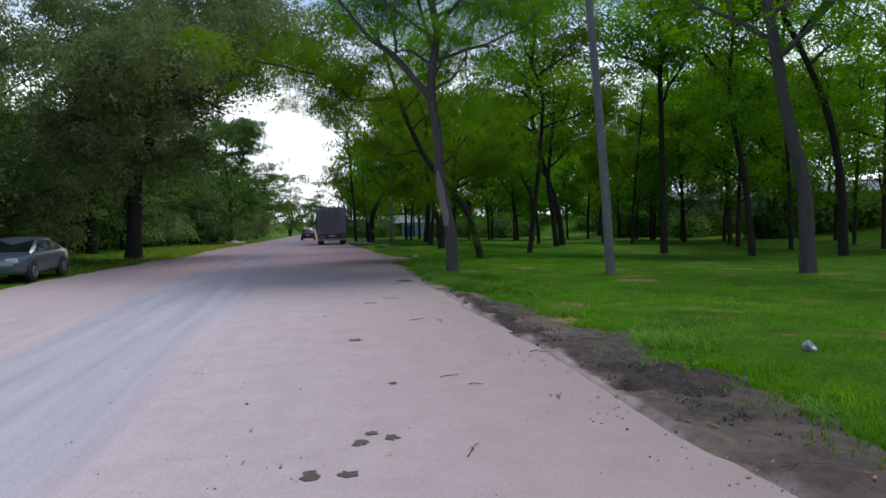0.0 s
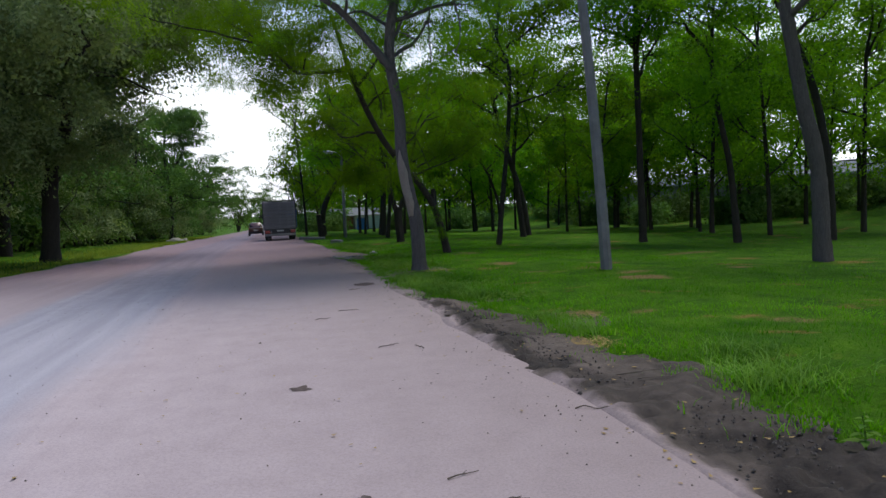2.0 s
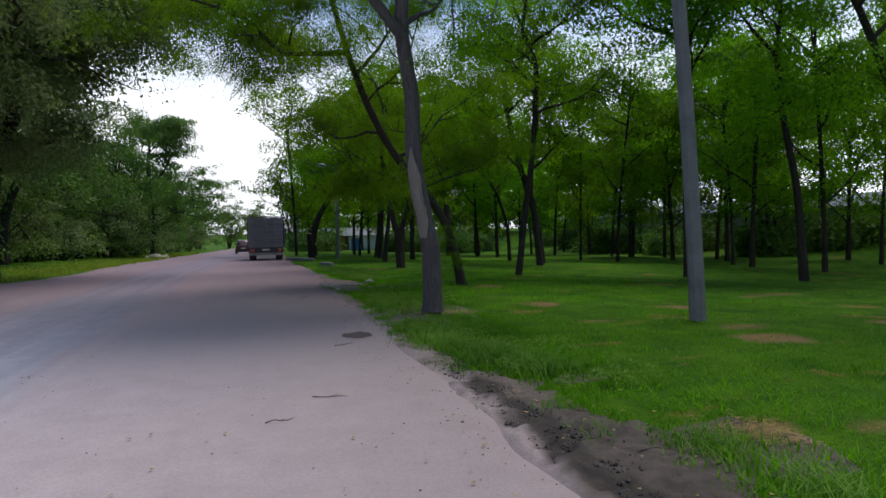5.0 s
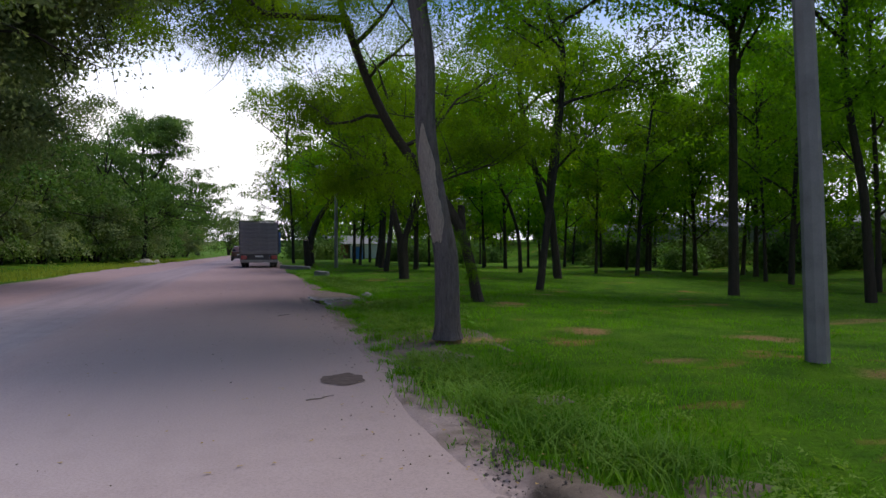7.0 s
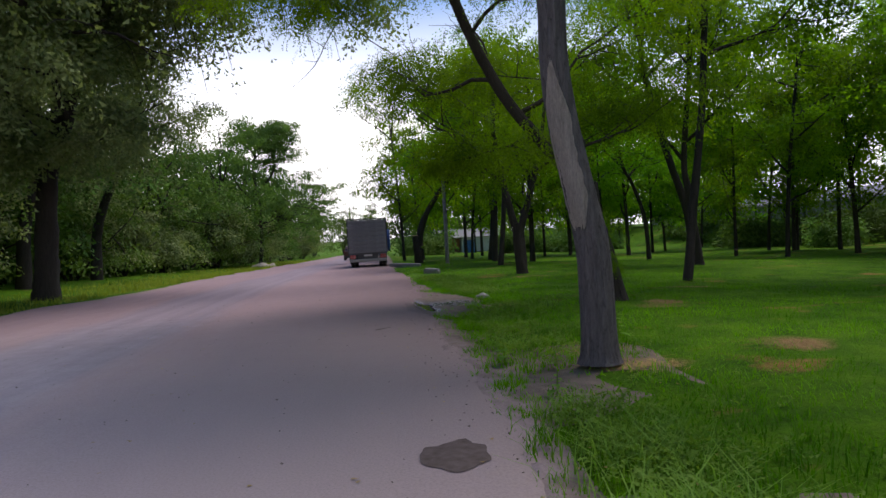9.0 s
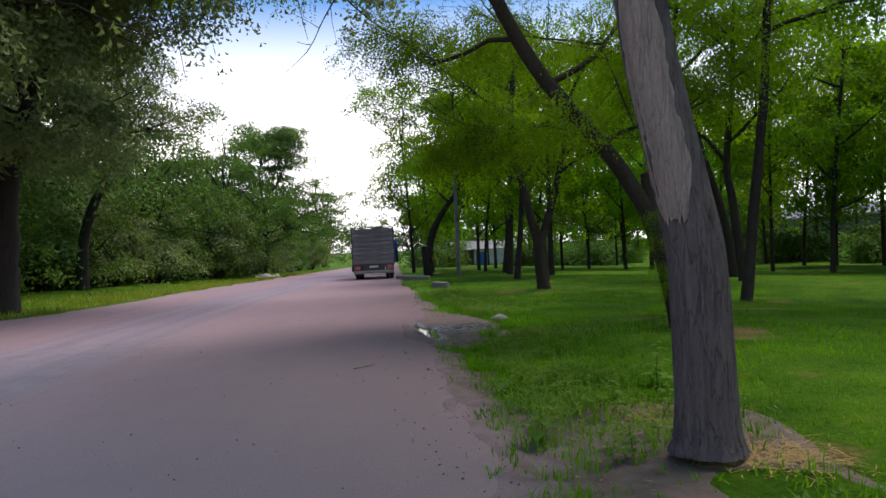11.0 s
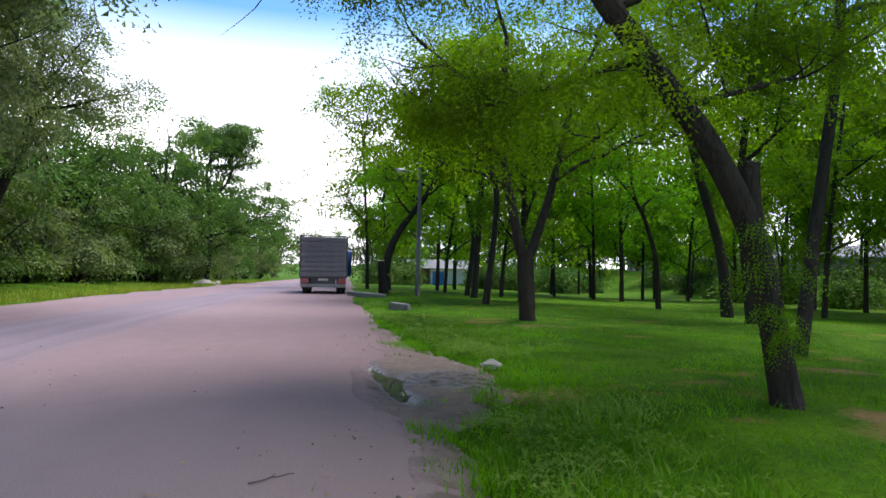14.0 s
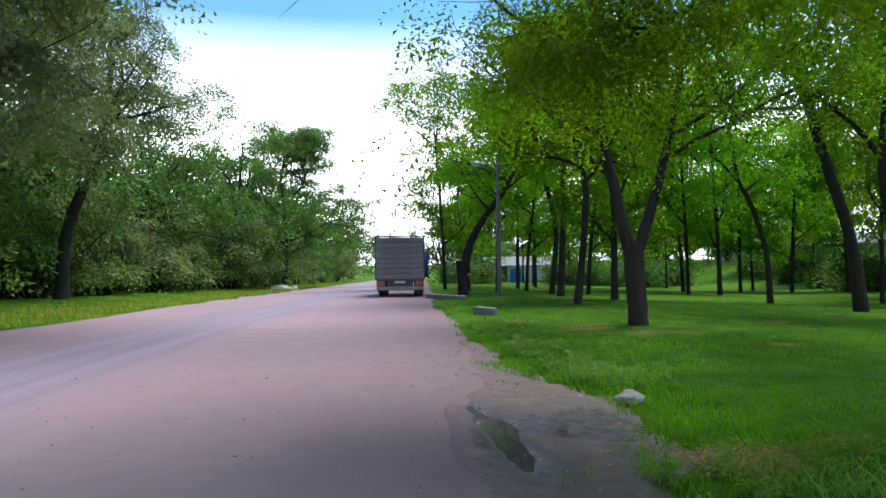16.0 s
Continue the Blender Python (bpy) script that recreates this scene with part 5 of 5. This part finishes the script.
b = part("load_cover", box(2.34, 4.95, 0.04, bevel=0.01), M_BOARD, truck)
b.matrix_basis = pose(0, 2.55, 2.86)
b = part("top_rail", box(2.46, 0.06, 0.06, bevel=0.01), M_FRAME, truck)
b.matrix_basis = pose(0, 0.0, 3.02)
b = part("rear_bumper", box(2.36, 0.12, 0.17, bevel=0.02), M_BUMPER, truck, "pale grey steel bumper bar")
b.matrix_basis = pose(0, -0.02, 0.36)
panel = part("rear_panel", box(1.30, 0.05, 0.40, bevel=0.02), M_FRAME, truck)
panel.matrix_basis = pose(0, 0.06, 0.50)
plate = part("number_plate", box(0.52, 0.015, 0.115, bevel=0.004), M_PLATE, panel, "white number plate")
plate.matrix_basis = pose(0, -0.035, 0.20)
cab = smooth_me(part("cab", loft([[(sx * w_, yy, zz) for sx, zz, w_ in ((-1, 0.62, 1.12), (1, 0.62, 1.12), (1, 1.5, 1.16), (1, zt_ - 0.2, 1.05), (0.85, zt_, 1.05), (-0.85, zt_, 1.05), (-1, zt_ - 0.2, 1.05), (-1, 1.5, 1.16))]
                                 for yy, zt_ in ((5.25, 2.55), (6.3, 2.6), (6.75, 2.5), (7.05, 1.75))]), M_BLUE, truck, "blue painted cab"), 0.04)
part("rear_window", pane([(-0.6, 5.235, 1.75), (0.6, 5.235, 1.75), (0.6, 5.235, 2.2), (-0.6, 5.235, 2.2)]), M_GLASS, cab)
door = part("cab_door", box(0.06, 1.05, 1.55, bevel=0.025, seg=2), M_BLUE, truck, "blue cab door, slightly open")
door.matrix_basis = pose(1.33, 6.05, 0.85, 0, 0, 14)
part("door_window", box(0.02, 0.75, 0.5, 0.035, 0, 0.95, 0.005), M_GLASS, door)
for s in (-1, 1):
    arm_ = part("mirror", box(0.10, 0.06, 0.34, bevel=0.02), M_BLACK, truck)
    arm_.matrix_basis = pose(s * 1.36, 6.75, 1.75)

# ---- posts and lamps ----
pole = thing("concrete_pole", 7.62, 16.6, float(height(7.75, 16.6)) - 0.05, "grey tapered concrete utility pole standing in grass", "pole")
pole_line = spline([(0, 0, 0), (-0.12, 0, 2.4), (-0.26, 0, 4.6), (-0.50, 0, 7.7), (-0.66, 0, 9.6)], 40)
v, f = tube_arrays(pole_line, np.linspace(0.145, 0.10, 40), 8)
part("shaft", mesh_np("shaft", v, f, M_CONCRETE), None, pole)
part("cap", lathe_x([(0, 0.10), (0.03, 0.08), (0.04, 0.01)], 8), M_CONCRETE, pole).matrix_basis = Matrix.Translation(pole_line[-1]) @ pose(0, 0, 0, 0, -90, 0)

lz = float(height(5.36, 55.5))
lamp_ob = thing("street_lamp", 5.36, 55.5, lz - 0.05, "grey street lamp post with one lamp head on a short arm", "street lamp")
v, f = tube_arrays(np.array([(0, 0, z) for z in np.linspace(0, 6.95, 12)]), np.linspace(0.125, 0.085, 12), 12)
part("post", mesh_np("post", v, f, M_CONCRETE, smooth=True), None, lamp_ob)
v, f = tube_arrays(spline([(0.0, 0, 6.3), (-0.3, 0, 6.62), (-0.75, 0, 6.72)], 12), np.full(12, 0.03), 8)
part("arm", mesh_np("arm", v, f, M_STEEL, smooth=True), None, lamp_ob)
bm = bmesh.new()
bmesh.ops.create_uvsphere(bm, u_segments=20, v_segments=12, radius=1, matrix=Matrix.LocRotScale((-0.98, 0, 6.70), Euler((0, radians(8), 0)), (0.40, 0.17, 0.13)))
head = part("lamp_head", bm, M_STEEL, lamp_ob, "pale oval lamp head")
bm = bmesh.new()
bmesh.ops.create_uvsphere(bm, u_segments=16, v_segments=10, radius=1, matrix=Matrix.LocRotScale((-1.0, 0, 6.66), Euler((0, radians(8), 0)), (0.30, 0.14, 0.13)))
part("lamp_glass", bm, M_LAMP, head)

# ---- concrete pieces and rocks by the road ----
for x, y, length, turn, label in ((3.25, 40.2, 0.66, -35, "short broken concrete beam lying in the grass"), (2.55, 52.2, 1.9, -24, "long grey concrete beam lying at the road edge")):
    bm = box(length, 0.28, 0.26, bevel=0.03, seg=2)
    for vert in bm.verts:
        vert.co += Vector((0.03, 0.02, 0.02)) * noise.noise(vert.co * 7)
    ob = part("concrete_beam", bm, M_CONCRETE, None)
    ob.matrix_basis = pose(x, y, float(height(x, y)) - 0.08, 2, 3, turn)
    tagged(ob, label, "beam")


def rock(x, y, r, label, mat, category="rock", name="rock", seed=0, flat=0.6, group="", dz=0.0):
    bm = bmesh.new()
    bmesh.ops.create_icosphere(bm, subdivisions=3, radius=1)
    for vert in bm.verts:
        k = 1 + 0.35 * noise.noise(vert.co * 1.3 + Vector((seed * 3.1, 0, 0))) + 0.12 * noise.noise(vert.co * 3.7 + Vector((0, seed, 0)))
        vert.co = Vector((vert.co.x * r * k * 1.3, vert.co.y * r * k, max(-0.3, vert.co.z) * r * k * flat))
    ob = part(name, bm, mat, None)
    ob.matrix_basis = pose(x, y, float(height(x, y)) + 0.05 * r + dz, 0, 0, seed * 47)
    return tagged(ob, label, category, group)


rock(3.52, 27.85, 0.13, "pale grey rounded stone at the edge of the grass", M_STONE, seed=1, flat=0.65)
rock(3.05, 28.0, 0.05, "small grey stone beside the puddle", M_STONE, seed=2)
rock(2.62, 26.7, 0.035, "clod of dark mud beside the puddle", M_CLOD, "clod", "mud_clod", seed=3)
for k in range(9):
    rock(-10.9 + 0.42 * (k % 4) + 0.2 * (k // 4), 78.2 + 0.75 * (k // 3), 0.26 + 0.10 * (k % 3), "pale rubble lump in a heap beside the road", M_RUBBLE, "rubble", "rubble", seed=10 + k, flat=0.8, group="rubble heap")

# crumpled plastic bag in the grass
bm = bmesh.new()
bmesh.ops.create_icosphere(bm, subdivisions=3, radius=0.075)
for vert in bm.verts:
    vert.co *= 1 + 0.7 * noise.noise(vert.co * 14)
    vert.co.z = max(vert.co.z * 1.1, -0.05)
ob = part("plastic_bag", bm, M_BAG, None)
ob.matrix_basis = pose(5.09, 5.3, float(height(5.09, 5.3)) + 0.08)
tagged(ob, "crumpled pale plastic bag lying in grass", "bag")

# ---- distant buildings ----
bz = 1.2
hall = thing("long_shed", 66.0, 110.0, bz - 0.6, "long low grey shed beyond the grassy bank", "building")
part("wall", box(9, 100, 2.6, bevel=0.03), M_WALL, hall)
bm = bmesh.new()
r_ = [[bm.verts.new((sx, yy, zz)) for sx, zz in ((-5, 2.5), (-4.9, 2.75), (0, 4.3), (4.9, 2.75), (5, 2.5))] for yy in (-50.5, 50.5)]
for j in range(5):
    bm.faces.new((r_[0][j], r_[0][(j + 1) % 5], r_[1][(j + 1) % 5], r_[1][j]))
bm.faces.new(r_[0]), bm.faces.new(r_[1])
bmesh.ops.recalc_face_normals(bm, faces=bm.faces[:])
part("roof", bm, M_ROOF, hall)
for k in range(24):
    part("buttress", box(0.2, 0.35, 2.5, bevel=0.02), M_CONCRETE, hall).matrix_basis = pose(-4.58, -48 + k * 4.17, 0)
kz = float(height(15, 121))
kiosk = thing("blue_kiosk", 15.0, 120.0, kz, "small bright blue kiosk among the trees", "kiosk")
part("wall", box(1.6, 1.2, 2.0, bevel=0.03), M_BLUE, kiosk)
part("roof", box(1.9, 1.5, 0.12, 0, 0, 2.0, 0.03), M_ROOF, kiosk)
house = thing("low_house", 16.5, 128.0, kz, "low white and red-brown house with grey roof", "house")
part("wall", box(7, 5, 2.6, 1.5, 0, 0, 0.03), M_WHITEWALL, house)
part("wing", box(4, 4, 2.3, -4.2, 0.5, 0, 0.03), M_REDWALL, house, "red-brown wing")
bm = bmesh.new()
r_ = [[bm.verts.new((xx, yy, zz)) for yy, zz in ((-3, 2.5), (0, 3.9), (3, 2.5))] for xx in (-6.5, 5.4)]
for j in range(3):
    bm.faces.new((r_[0][j], r_[0][(j + 1) % 3], r_[1][(j + 1) % 3], r_[1][j]))
bm.faces.new(r_[0]), bm.faces.new(r_[1])
bmesh.ops.recalc_face_normals(bm, faces=bm.faces[:])
part("roof", bm, M_ROOF, house)


# ---- grass, weeds and litter ----
def blades(x, y, rng, tall, wide, lean=0.5, parts=2, zoff=0.0):
    """Bent grass blades at places on the ground, as arrays."""
    m = len(x)
    h = tall * rng.uniform(0.55, 1.3, m)
    a = rng.uniform(0, 2 * math.pi, m)
    ln = lean * rng.uniform(0.2, 1.4, m) * h
    base = np.stack([x, y, height(x, y) + ground_lift(x, y) + zoff], -1)
    side = np.stack([-np.sin(a), np.cos(a), 0 * a], -1) * (wide * rng.uniform(0.6, 1.3, m))[:, None]
    way = np.stack([np.cos(a), np.sin(a), 0 * a], -1)
    rings = []
    for k in range(parts + 1):
        t = k / parts
        c = base + way * (ln * t * t)[:, None] + np.array([0, 0, 1.0]) * (h * (t - 0.25 * lean * t * t))[:, None]
        s = side * (1 - 0.85 * t)
        rings += [c - s, c + s]
    v = np.stack(rings, 1).reshape(-1, 3)
    i = np.arange(m)[:, None] * (2 * (parts + 1))
    f = np.concatenate([i + np.array([[2 * k, 2 * k + 1, 2 * k + 3, 2 * k + 2]]) for k in range(parts)])
    return v, f


def ground_lift(x, y):
    return np.where(x > 2, 0.07 * (lattice(x, y, 1.2, 1) - 0.5) + 0.12 * (lattice(x, y, 5, 2) - 0.5), 0) * np.where(x > 4.4, 1, 0.3) - 0.03


def stuff(name, pieces, mat, label, category):
    n, vs, fs = 0, [], []
    for v, f in pieces:
        vs.append(v)
        fs.append(f + n)
        n += len(v)
    return tagged(new(name, mesh_np(name, np.vstack(vs), np.vstack(fs), mat)), label, category, kind="stuff")


def in_straw(x, y):
    hit = np.zeros(len(x), bool)
    for cx, cy, r in STRAW:
        hit |= (np.hypot((x - cx) / 1.3, y - cy) < r * (0.3 + 0.9 * lattice(x, y, 0.4, 44))) & (lattice(x, y, 0.13, 57) > 0.3)
    return hit


rng = np.random.default_rng(3)
pieces = []
m = 76000
y = rng.uniform(-2.5, 34, m)
x = grass_edge(y) - 0.12 + np.abs(rng.normal(0, 0.12, m)) * rng.choice([-1, 1], m) + 9.0 * rng.uniform(0, 1, m) ** 1.5
keep = ~in_straw(x, y) & (np.hypot(x - 3.52, y - 19.45) > 0.3) & (lattice(x, y, 0.5, 40) + 0.35 * np.clip(x - grass_edge(y), 0, 1) > 0.22)
keep &= ~((np.hypot((x - 3.1) / 0.8, (y - 18.8) / 0.9) < 0.8) & (lattice(x, y, 0.2, 51) < 0.7))
x, y = x[keep], y[keep]
pieces.append(blades(x, y, rng, 0.035 + 0.15 * lattice(x, y, 0.8, 41) * (0.4 + lattice(x, y, 0.25, 49)), 0.0055, 0.8))
m = 20000
y = rng.uniform(-2.5, 44, m)
x = grass_edge(y) - np.abs(rng.normal(0, 0.32, m))
keep = (x > 2.12) & (lattice(x, y, 0.34, 47) > 0.66) & (np.hypot((x - 2.8) / 0.9, (y - 26.9) / 0.8) > 1)
x, y = x[keep], y[keep]
pieces.append(blades(x, y, rng, 0.03 + 0.10 * lattice(x, y, 0.4, 48), 0.006, 0.9, 2, 0.035))
m = 50000
y = rng.uniform(-3, 62, m)
x = grass_edge(y) + 0.5 + 26 * rng.uniform(0, 1, m) ** 1.2
keep = ~in_straw(x, y)
x, y = x[keep], y[keep]
pieces.append(blades(x, y, rng, 0.045 + 0.075 * lattice(x, y, 1.1, 42), 0.011, 0.9, 1))
m = 14000
y = rng.uniform(26, 110, m)
x = np.interp(y, (26, 36, 60), (-9.8, -8.6, -8.8)) - 4.5 * rng.uniform(0, 1, m) ** 1.3
strip = [blades(x, y, rng, 0.10 + 0.20 * lattice(x, y, 1.5, 43), 0.016, 0.6, 1)]
stuff("roadside_grass", strip, M_DRYGRASS, "long yellowish grass along the far roadside", "grass")
stuff("grass", pieces, M_GRASS, "lush green grass under the trees", "grass")

# long tufts along the edge of the verge
pieces = []
for cx, cy, r, tall, m in ((2.85, 16.6, 0.45, 0.34, 420), (2.75, 15.4, 0.40, 0.36, 420), (3.0, 14.3, 0.45, 0.34, 420), (3.4, 13.5, 0.40, 0.30, 300), (2.75, 17.6, 0.30, 0.28, 240), (4.0, 6.6, 0.45, 0.30, 380), (4.5, 7.5, 0.40, 0.26, 260),
                           (3.6, 9.6, 0.35, 0.26, 260), (3.5, 10.6, 0.3, 0.24, 220), (2.9, 21.0, 0.4, 0.24, 260), (3.1, 23.3, 0.5, 0.22, 260), (3.5, 29.2, 0.4, 0.26, 280), (3.2, 31.5, 0.6, 0.26, 420), (2.9, 36.0, 0.6, 0.30, 360), (2.7, 42.0, 0.5, 0.30, 260), (3.5, 3.2, 0.3, 0.2, 120), (4.0, 25.0, 0.4, 0.24, 240), (3.6, 22.0, 0.4, 0.22, 240)):
    p = rng.normal(0, r * 0.6, (m, 2))
    pieces.append(blades(cx + p[:, 0], cy + p[:, 1], rng, tall * 0.8, 0.007, 1.1))
stuff("long_grass", pieces, M_WEED, "tufts of long pale green grass along the verge", "grass")

pieces = []
for cx, cy, r in STRAW:
    m = int(1700 * r)
    p = rng.normal(0, r * 0.5, (m, 2))
    v, f = blades(cx + 1.3 * p[:, 0], cy + p[:, 1], rng, 0.035, 0.005, 3.5, 1, 0.012)
    pieces.append((v, f))
stuff("straw", pieces, M_STRAW, "patches of dry orange-brown mown grass", "straw")


# low leafy weeds that crowd the edge of the grass
m = 5200
y = np.concatenate([rng.uniform(28.4, 36, m // 2), rng.uniform(19.5, 26, m // 4), rng.uniform(12.5, 18.5, m - m // 2 - m // 4)])
x = grass_edge(y) + 0.1 + np.abs(rng.normal(0, 0.65, m))
keep = lattice(x, y, 0.45, 53) > 0.42
x, y = x[keep], y[keep]
place = np.stack([x, y, height(x, y) + 0.02 + 0.16 * lattice(x, y, 0.6, 54) * rng.uniform(0.3, 1, len(x))], -1)
way = rng.normal(0, 1, (len(x), 3)) * np.array([1, 1, 0.2]) + np.array([0, 0, 0.35])
stuff("low_weeds", [fronds(place, way, rng, 0.10, 6, 0.055, 0.2)], M_WEED, "low leafy weeds crowding the edge of the grass", "weeds")


def weed(x, y, size, seed, label):
    """A broad-leaved weed: a stem with whorls of pointed leaves."""
    r = random.Random(seed)
    ob = thing("weed", x, y, float(height(x, y)) - 0.03, label, "weed", "weeds on the verge")
    v, f = tube_arrays(spline([(0, 0, 0), (0.02 * size, 0, 0.5 * size), (0.05 * size, 0.02, size)], 6), np.linspace(0.008, 0.004, 6), 5)
    part("stem", mesh_np("stem", v, f, M_WEED), None, ob)
    for k in range(11):
        t = 0.15 + 0.085 * k
        a, ln = k * 2.4 + r.uniform(-0.3, 0.3), size * (0.62 - 0.45 * t) * r.uniform(0.8, 1.2)
        bm = bmesh.new()
        wid = ln * 0.27
        left_, mid_, right_ = [], [], []
        for u in np.linspace(0, 1, 6):
            wv = wid * math.sin(math.pi * min(1, u * 0.9 + 0.08)) ** 0.8
            zz = 0.35 * ln * u - 0.5 * ln * u * u
            left_.append(bm.verts.new((u * ln, wv, zz + 0.12 * wid)))
            mid_.append(bm.verts.new((u * ln, 0, zz)))
            right_.append(bm.verts.new((u * ln, -wv, zz + 0.12 * wid)))
        for j in range(5):
            bm.faces.new((left_[j], left_[j + 1], mid_[j + 1], mid_[j]))
            bm.faces.new((mid_[j], mid_[j + 1], right_[j + 1], right_[j]))
        part("leaf", bm, M_WEED, ob).matrix_basis = pose(0.04 * size * t, 0, t * size, 0, 0, math.degrees(a))
    return ob


wa = weed(4.05, 21.6, 0.42, 1, "tall broad-leaved green weed at the edge of grass")
wb = weed(3.5, 21.2, 0.22, 2, "low broad-leaved green weed on the verge")
wr = random.Random(9)
for k, (x, y) in enumerate(((4.3, 21.0), (3.75, 20.6), (3.3, 22.6), (3.2, 24.6), (2.8, 18.4), (3.0, 30.0), (3.4, 30.6), (3.8, 30.2), (4.3, 30.4), (3.1, 32.4), (3.6, 33.0), (4.2, 32.2), (2.95, 34.0), (3.9, 29.6), (4.7, 31.5), (2.6, 20.0), (3.4, 5.0), (3.0, 25.4), (4.6, 22.3), (3.1, 19.6))):
    copy_thing((wa, wb)[(k % 3) != 0], pose(x, y, float(height(x, y)) - 0.03, 0, 0, wr.uniform(0, 360)) @ Matrix.Scale(wr.uniform(0.7, 1.2), 4))


# fallen twigs
def twig(x, y, length, turn, seed, thick=0.006):
    r = np.random.default_rng(seed)
    pts = [(0, 0, 0)]
    for k in range(6):
        pts.append((length * (k + 1) / 6, pts[-1][1] + r.normal(0, length * 0.05), abs(r.normal(0, 0.006))))
    v, f = tube_arrays(spline(pts, 18), np.linspace(thick, thick * 0.4, 18), 5)
    s = spline([pts[3], (pts[3][0] + length * 0.2, pts[3][1] + length * 0.14, 0.008)], 6)
    v2, f2 = tube_arrays(s, np.linspace(thick * 0.6, thick * 0.3, 6), 5)
    me = mesh_np("twig", np.vstack([v, v2]), np.vstack([f, f2 + len(v)]), M_TWIG)
    ob = new("twig", me)
    ob.matrix_basis = pose(x, y, float(road_top(x, y)) + 0.008, 0, 0, turn)
    return tagged(ob, "thin dry twig lying on the dirt", "twig", "fallen twigs")


for k, (x, y, length, turn) in enumerate(((0.45, 2.95, 0.28, 60), (0.68, 5.4, 0.22, 10), (0.9, 5.0, 0.15, -20), (1.6, 4.2, 0.2, 70), (2.2, 3.3, 0.9, 35), (2.6, 3.6, 0.6, 50), (2.0, 6.4, 0.5, -15), (2.7, 7.2, 0.7, 5), (2.9, 7.0, 0.5, 20),
                                          (0.75, 13.0, 0.35, -12), (1.25, 15.9, 0.3, 30), (0.9, 9.6, 0.3, 15), (2.3, 2.2, 0.5, -10), (1.4, 9.3, 0.3, 80), (0.3, 12.2, 0.25, 10), (1.1, 23.2, 0.3, 40), (2.5, 22.2, 0.3, 65), (2.9, 10.6, 0.5, -8))):
    twig(x, y, length, turn, k)

# small stones, crumbs of soil and dead leaves strewn about
pieces = []
m = 1500
x, y = rng.uniform(-5, 2.6, m), rng.uniform(-1, 32, m)
x = np.where(rng.uniform(0, 1, m) < 0.55, rng.normal(2.15, 0.35, m), x)
s = 0.006 * rng.uniform(0.5, 1.8, (m, 1)) * np.where(rng.uniform(0, 1, (m, 1)) > 0.96, 2.2, 1)
c = np.stack([x, y, road_top(x, y) + 0.003], -1)
octa = np.array([(1, 0, 0), (0, 1, 0), (-1, 0, 0), (0, -1, 0), (0, 0, 0.7), (0, 0, -0.7)])
v = (c[:, None] + octa[None] * s[:, None] * rng.uniform(0.6, 1.3, (m, 6, 1))).reshape(-1, 3)
tri = np.array([(0, 1, 4), (1, 2, 4), (2, 3, 4), (3, 0, 4), (1, 0, 5), (2, 1, 5), (3, 2, 5), (0, 3, 5)])
f = (np.arange(m)[:, None, None] * 6 + tri[None]).reshape(-1, 3)
tagged(new("gravel", mesh_np("gravel", v, f, M_TWIG)), "loose dark pebbles and crumbs of soil on the road", "gravel", kind="stuff")
m = 700
x, y = np.concatenate([rng.normal(2.5, 0.5, m // 2), rng.uniform(-3, 4, m - m // 2)]), rng.uniform(-1, 30, m)
v, f = blades(x, y, rng, 0.012, 0.014, 3.0, 1, 0.055)
tagged(new("leaf_litter", mesh_np("leaf_litter", v, f, M_STRAW)), "dry fallen leaves scattered on the verge", "leaves", kind="stuff")

# clods of churned mud
m = 2600
y = rng.uniform(2.6, 15, m)
x = np.where(y < 6.2, rng.normal(2.95, 0.5, m), rng.normal(2.4, 0.25, m))
keep = (x > 2.24) & (x < grass_edge(y) - 0.05) & (lattice(x, y, 0.5, 55) > 0.4)
x, y = x[keep], y[keep]
m = len(x)
s = 0.010 * rng.uniform(0.5, 2.4, (m, 1)) * (0.3 + lattice(x, y, 0.4, 52))[:, None]
c = np.stack([x, y, height(x, y) + 0.01], -1)
v = (c[:, None] + octa[None] * s[:, None] * rng.uniform(0.6, 1.4, (m, 6, 1))).reshape(-1, 3)
f = (np.arange(m)[:, None, None] * 6 + tri[None]).reshape(-1, 3)
tagged(new("mud_clods", mesh_np("mud_clods", v, f, M_CLOD)), "dark crumbled clods of wet mud on the verge", "mud", kind="stuff")
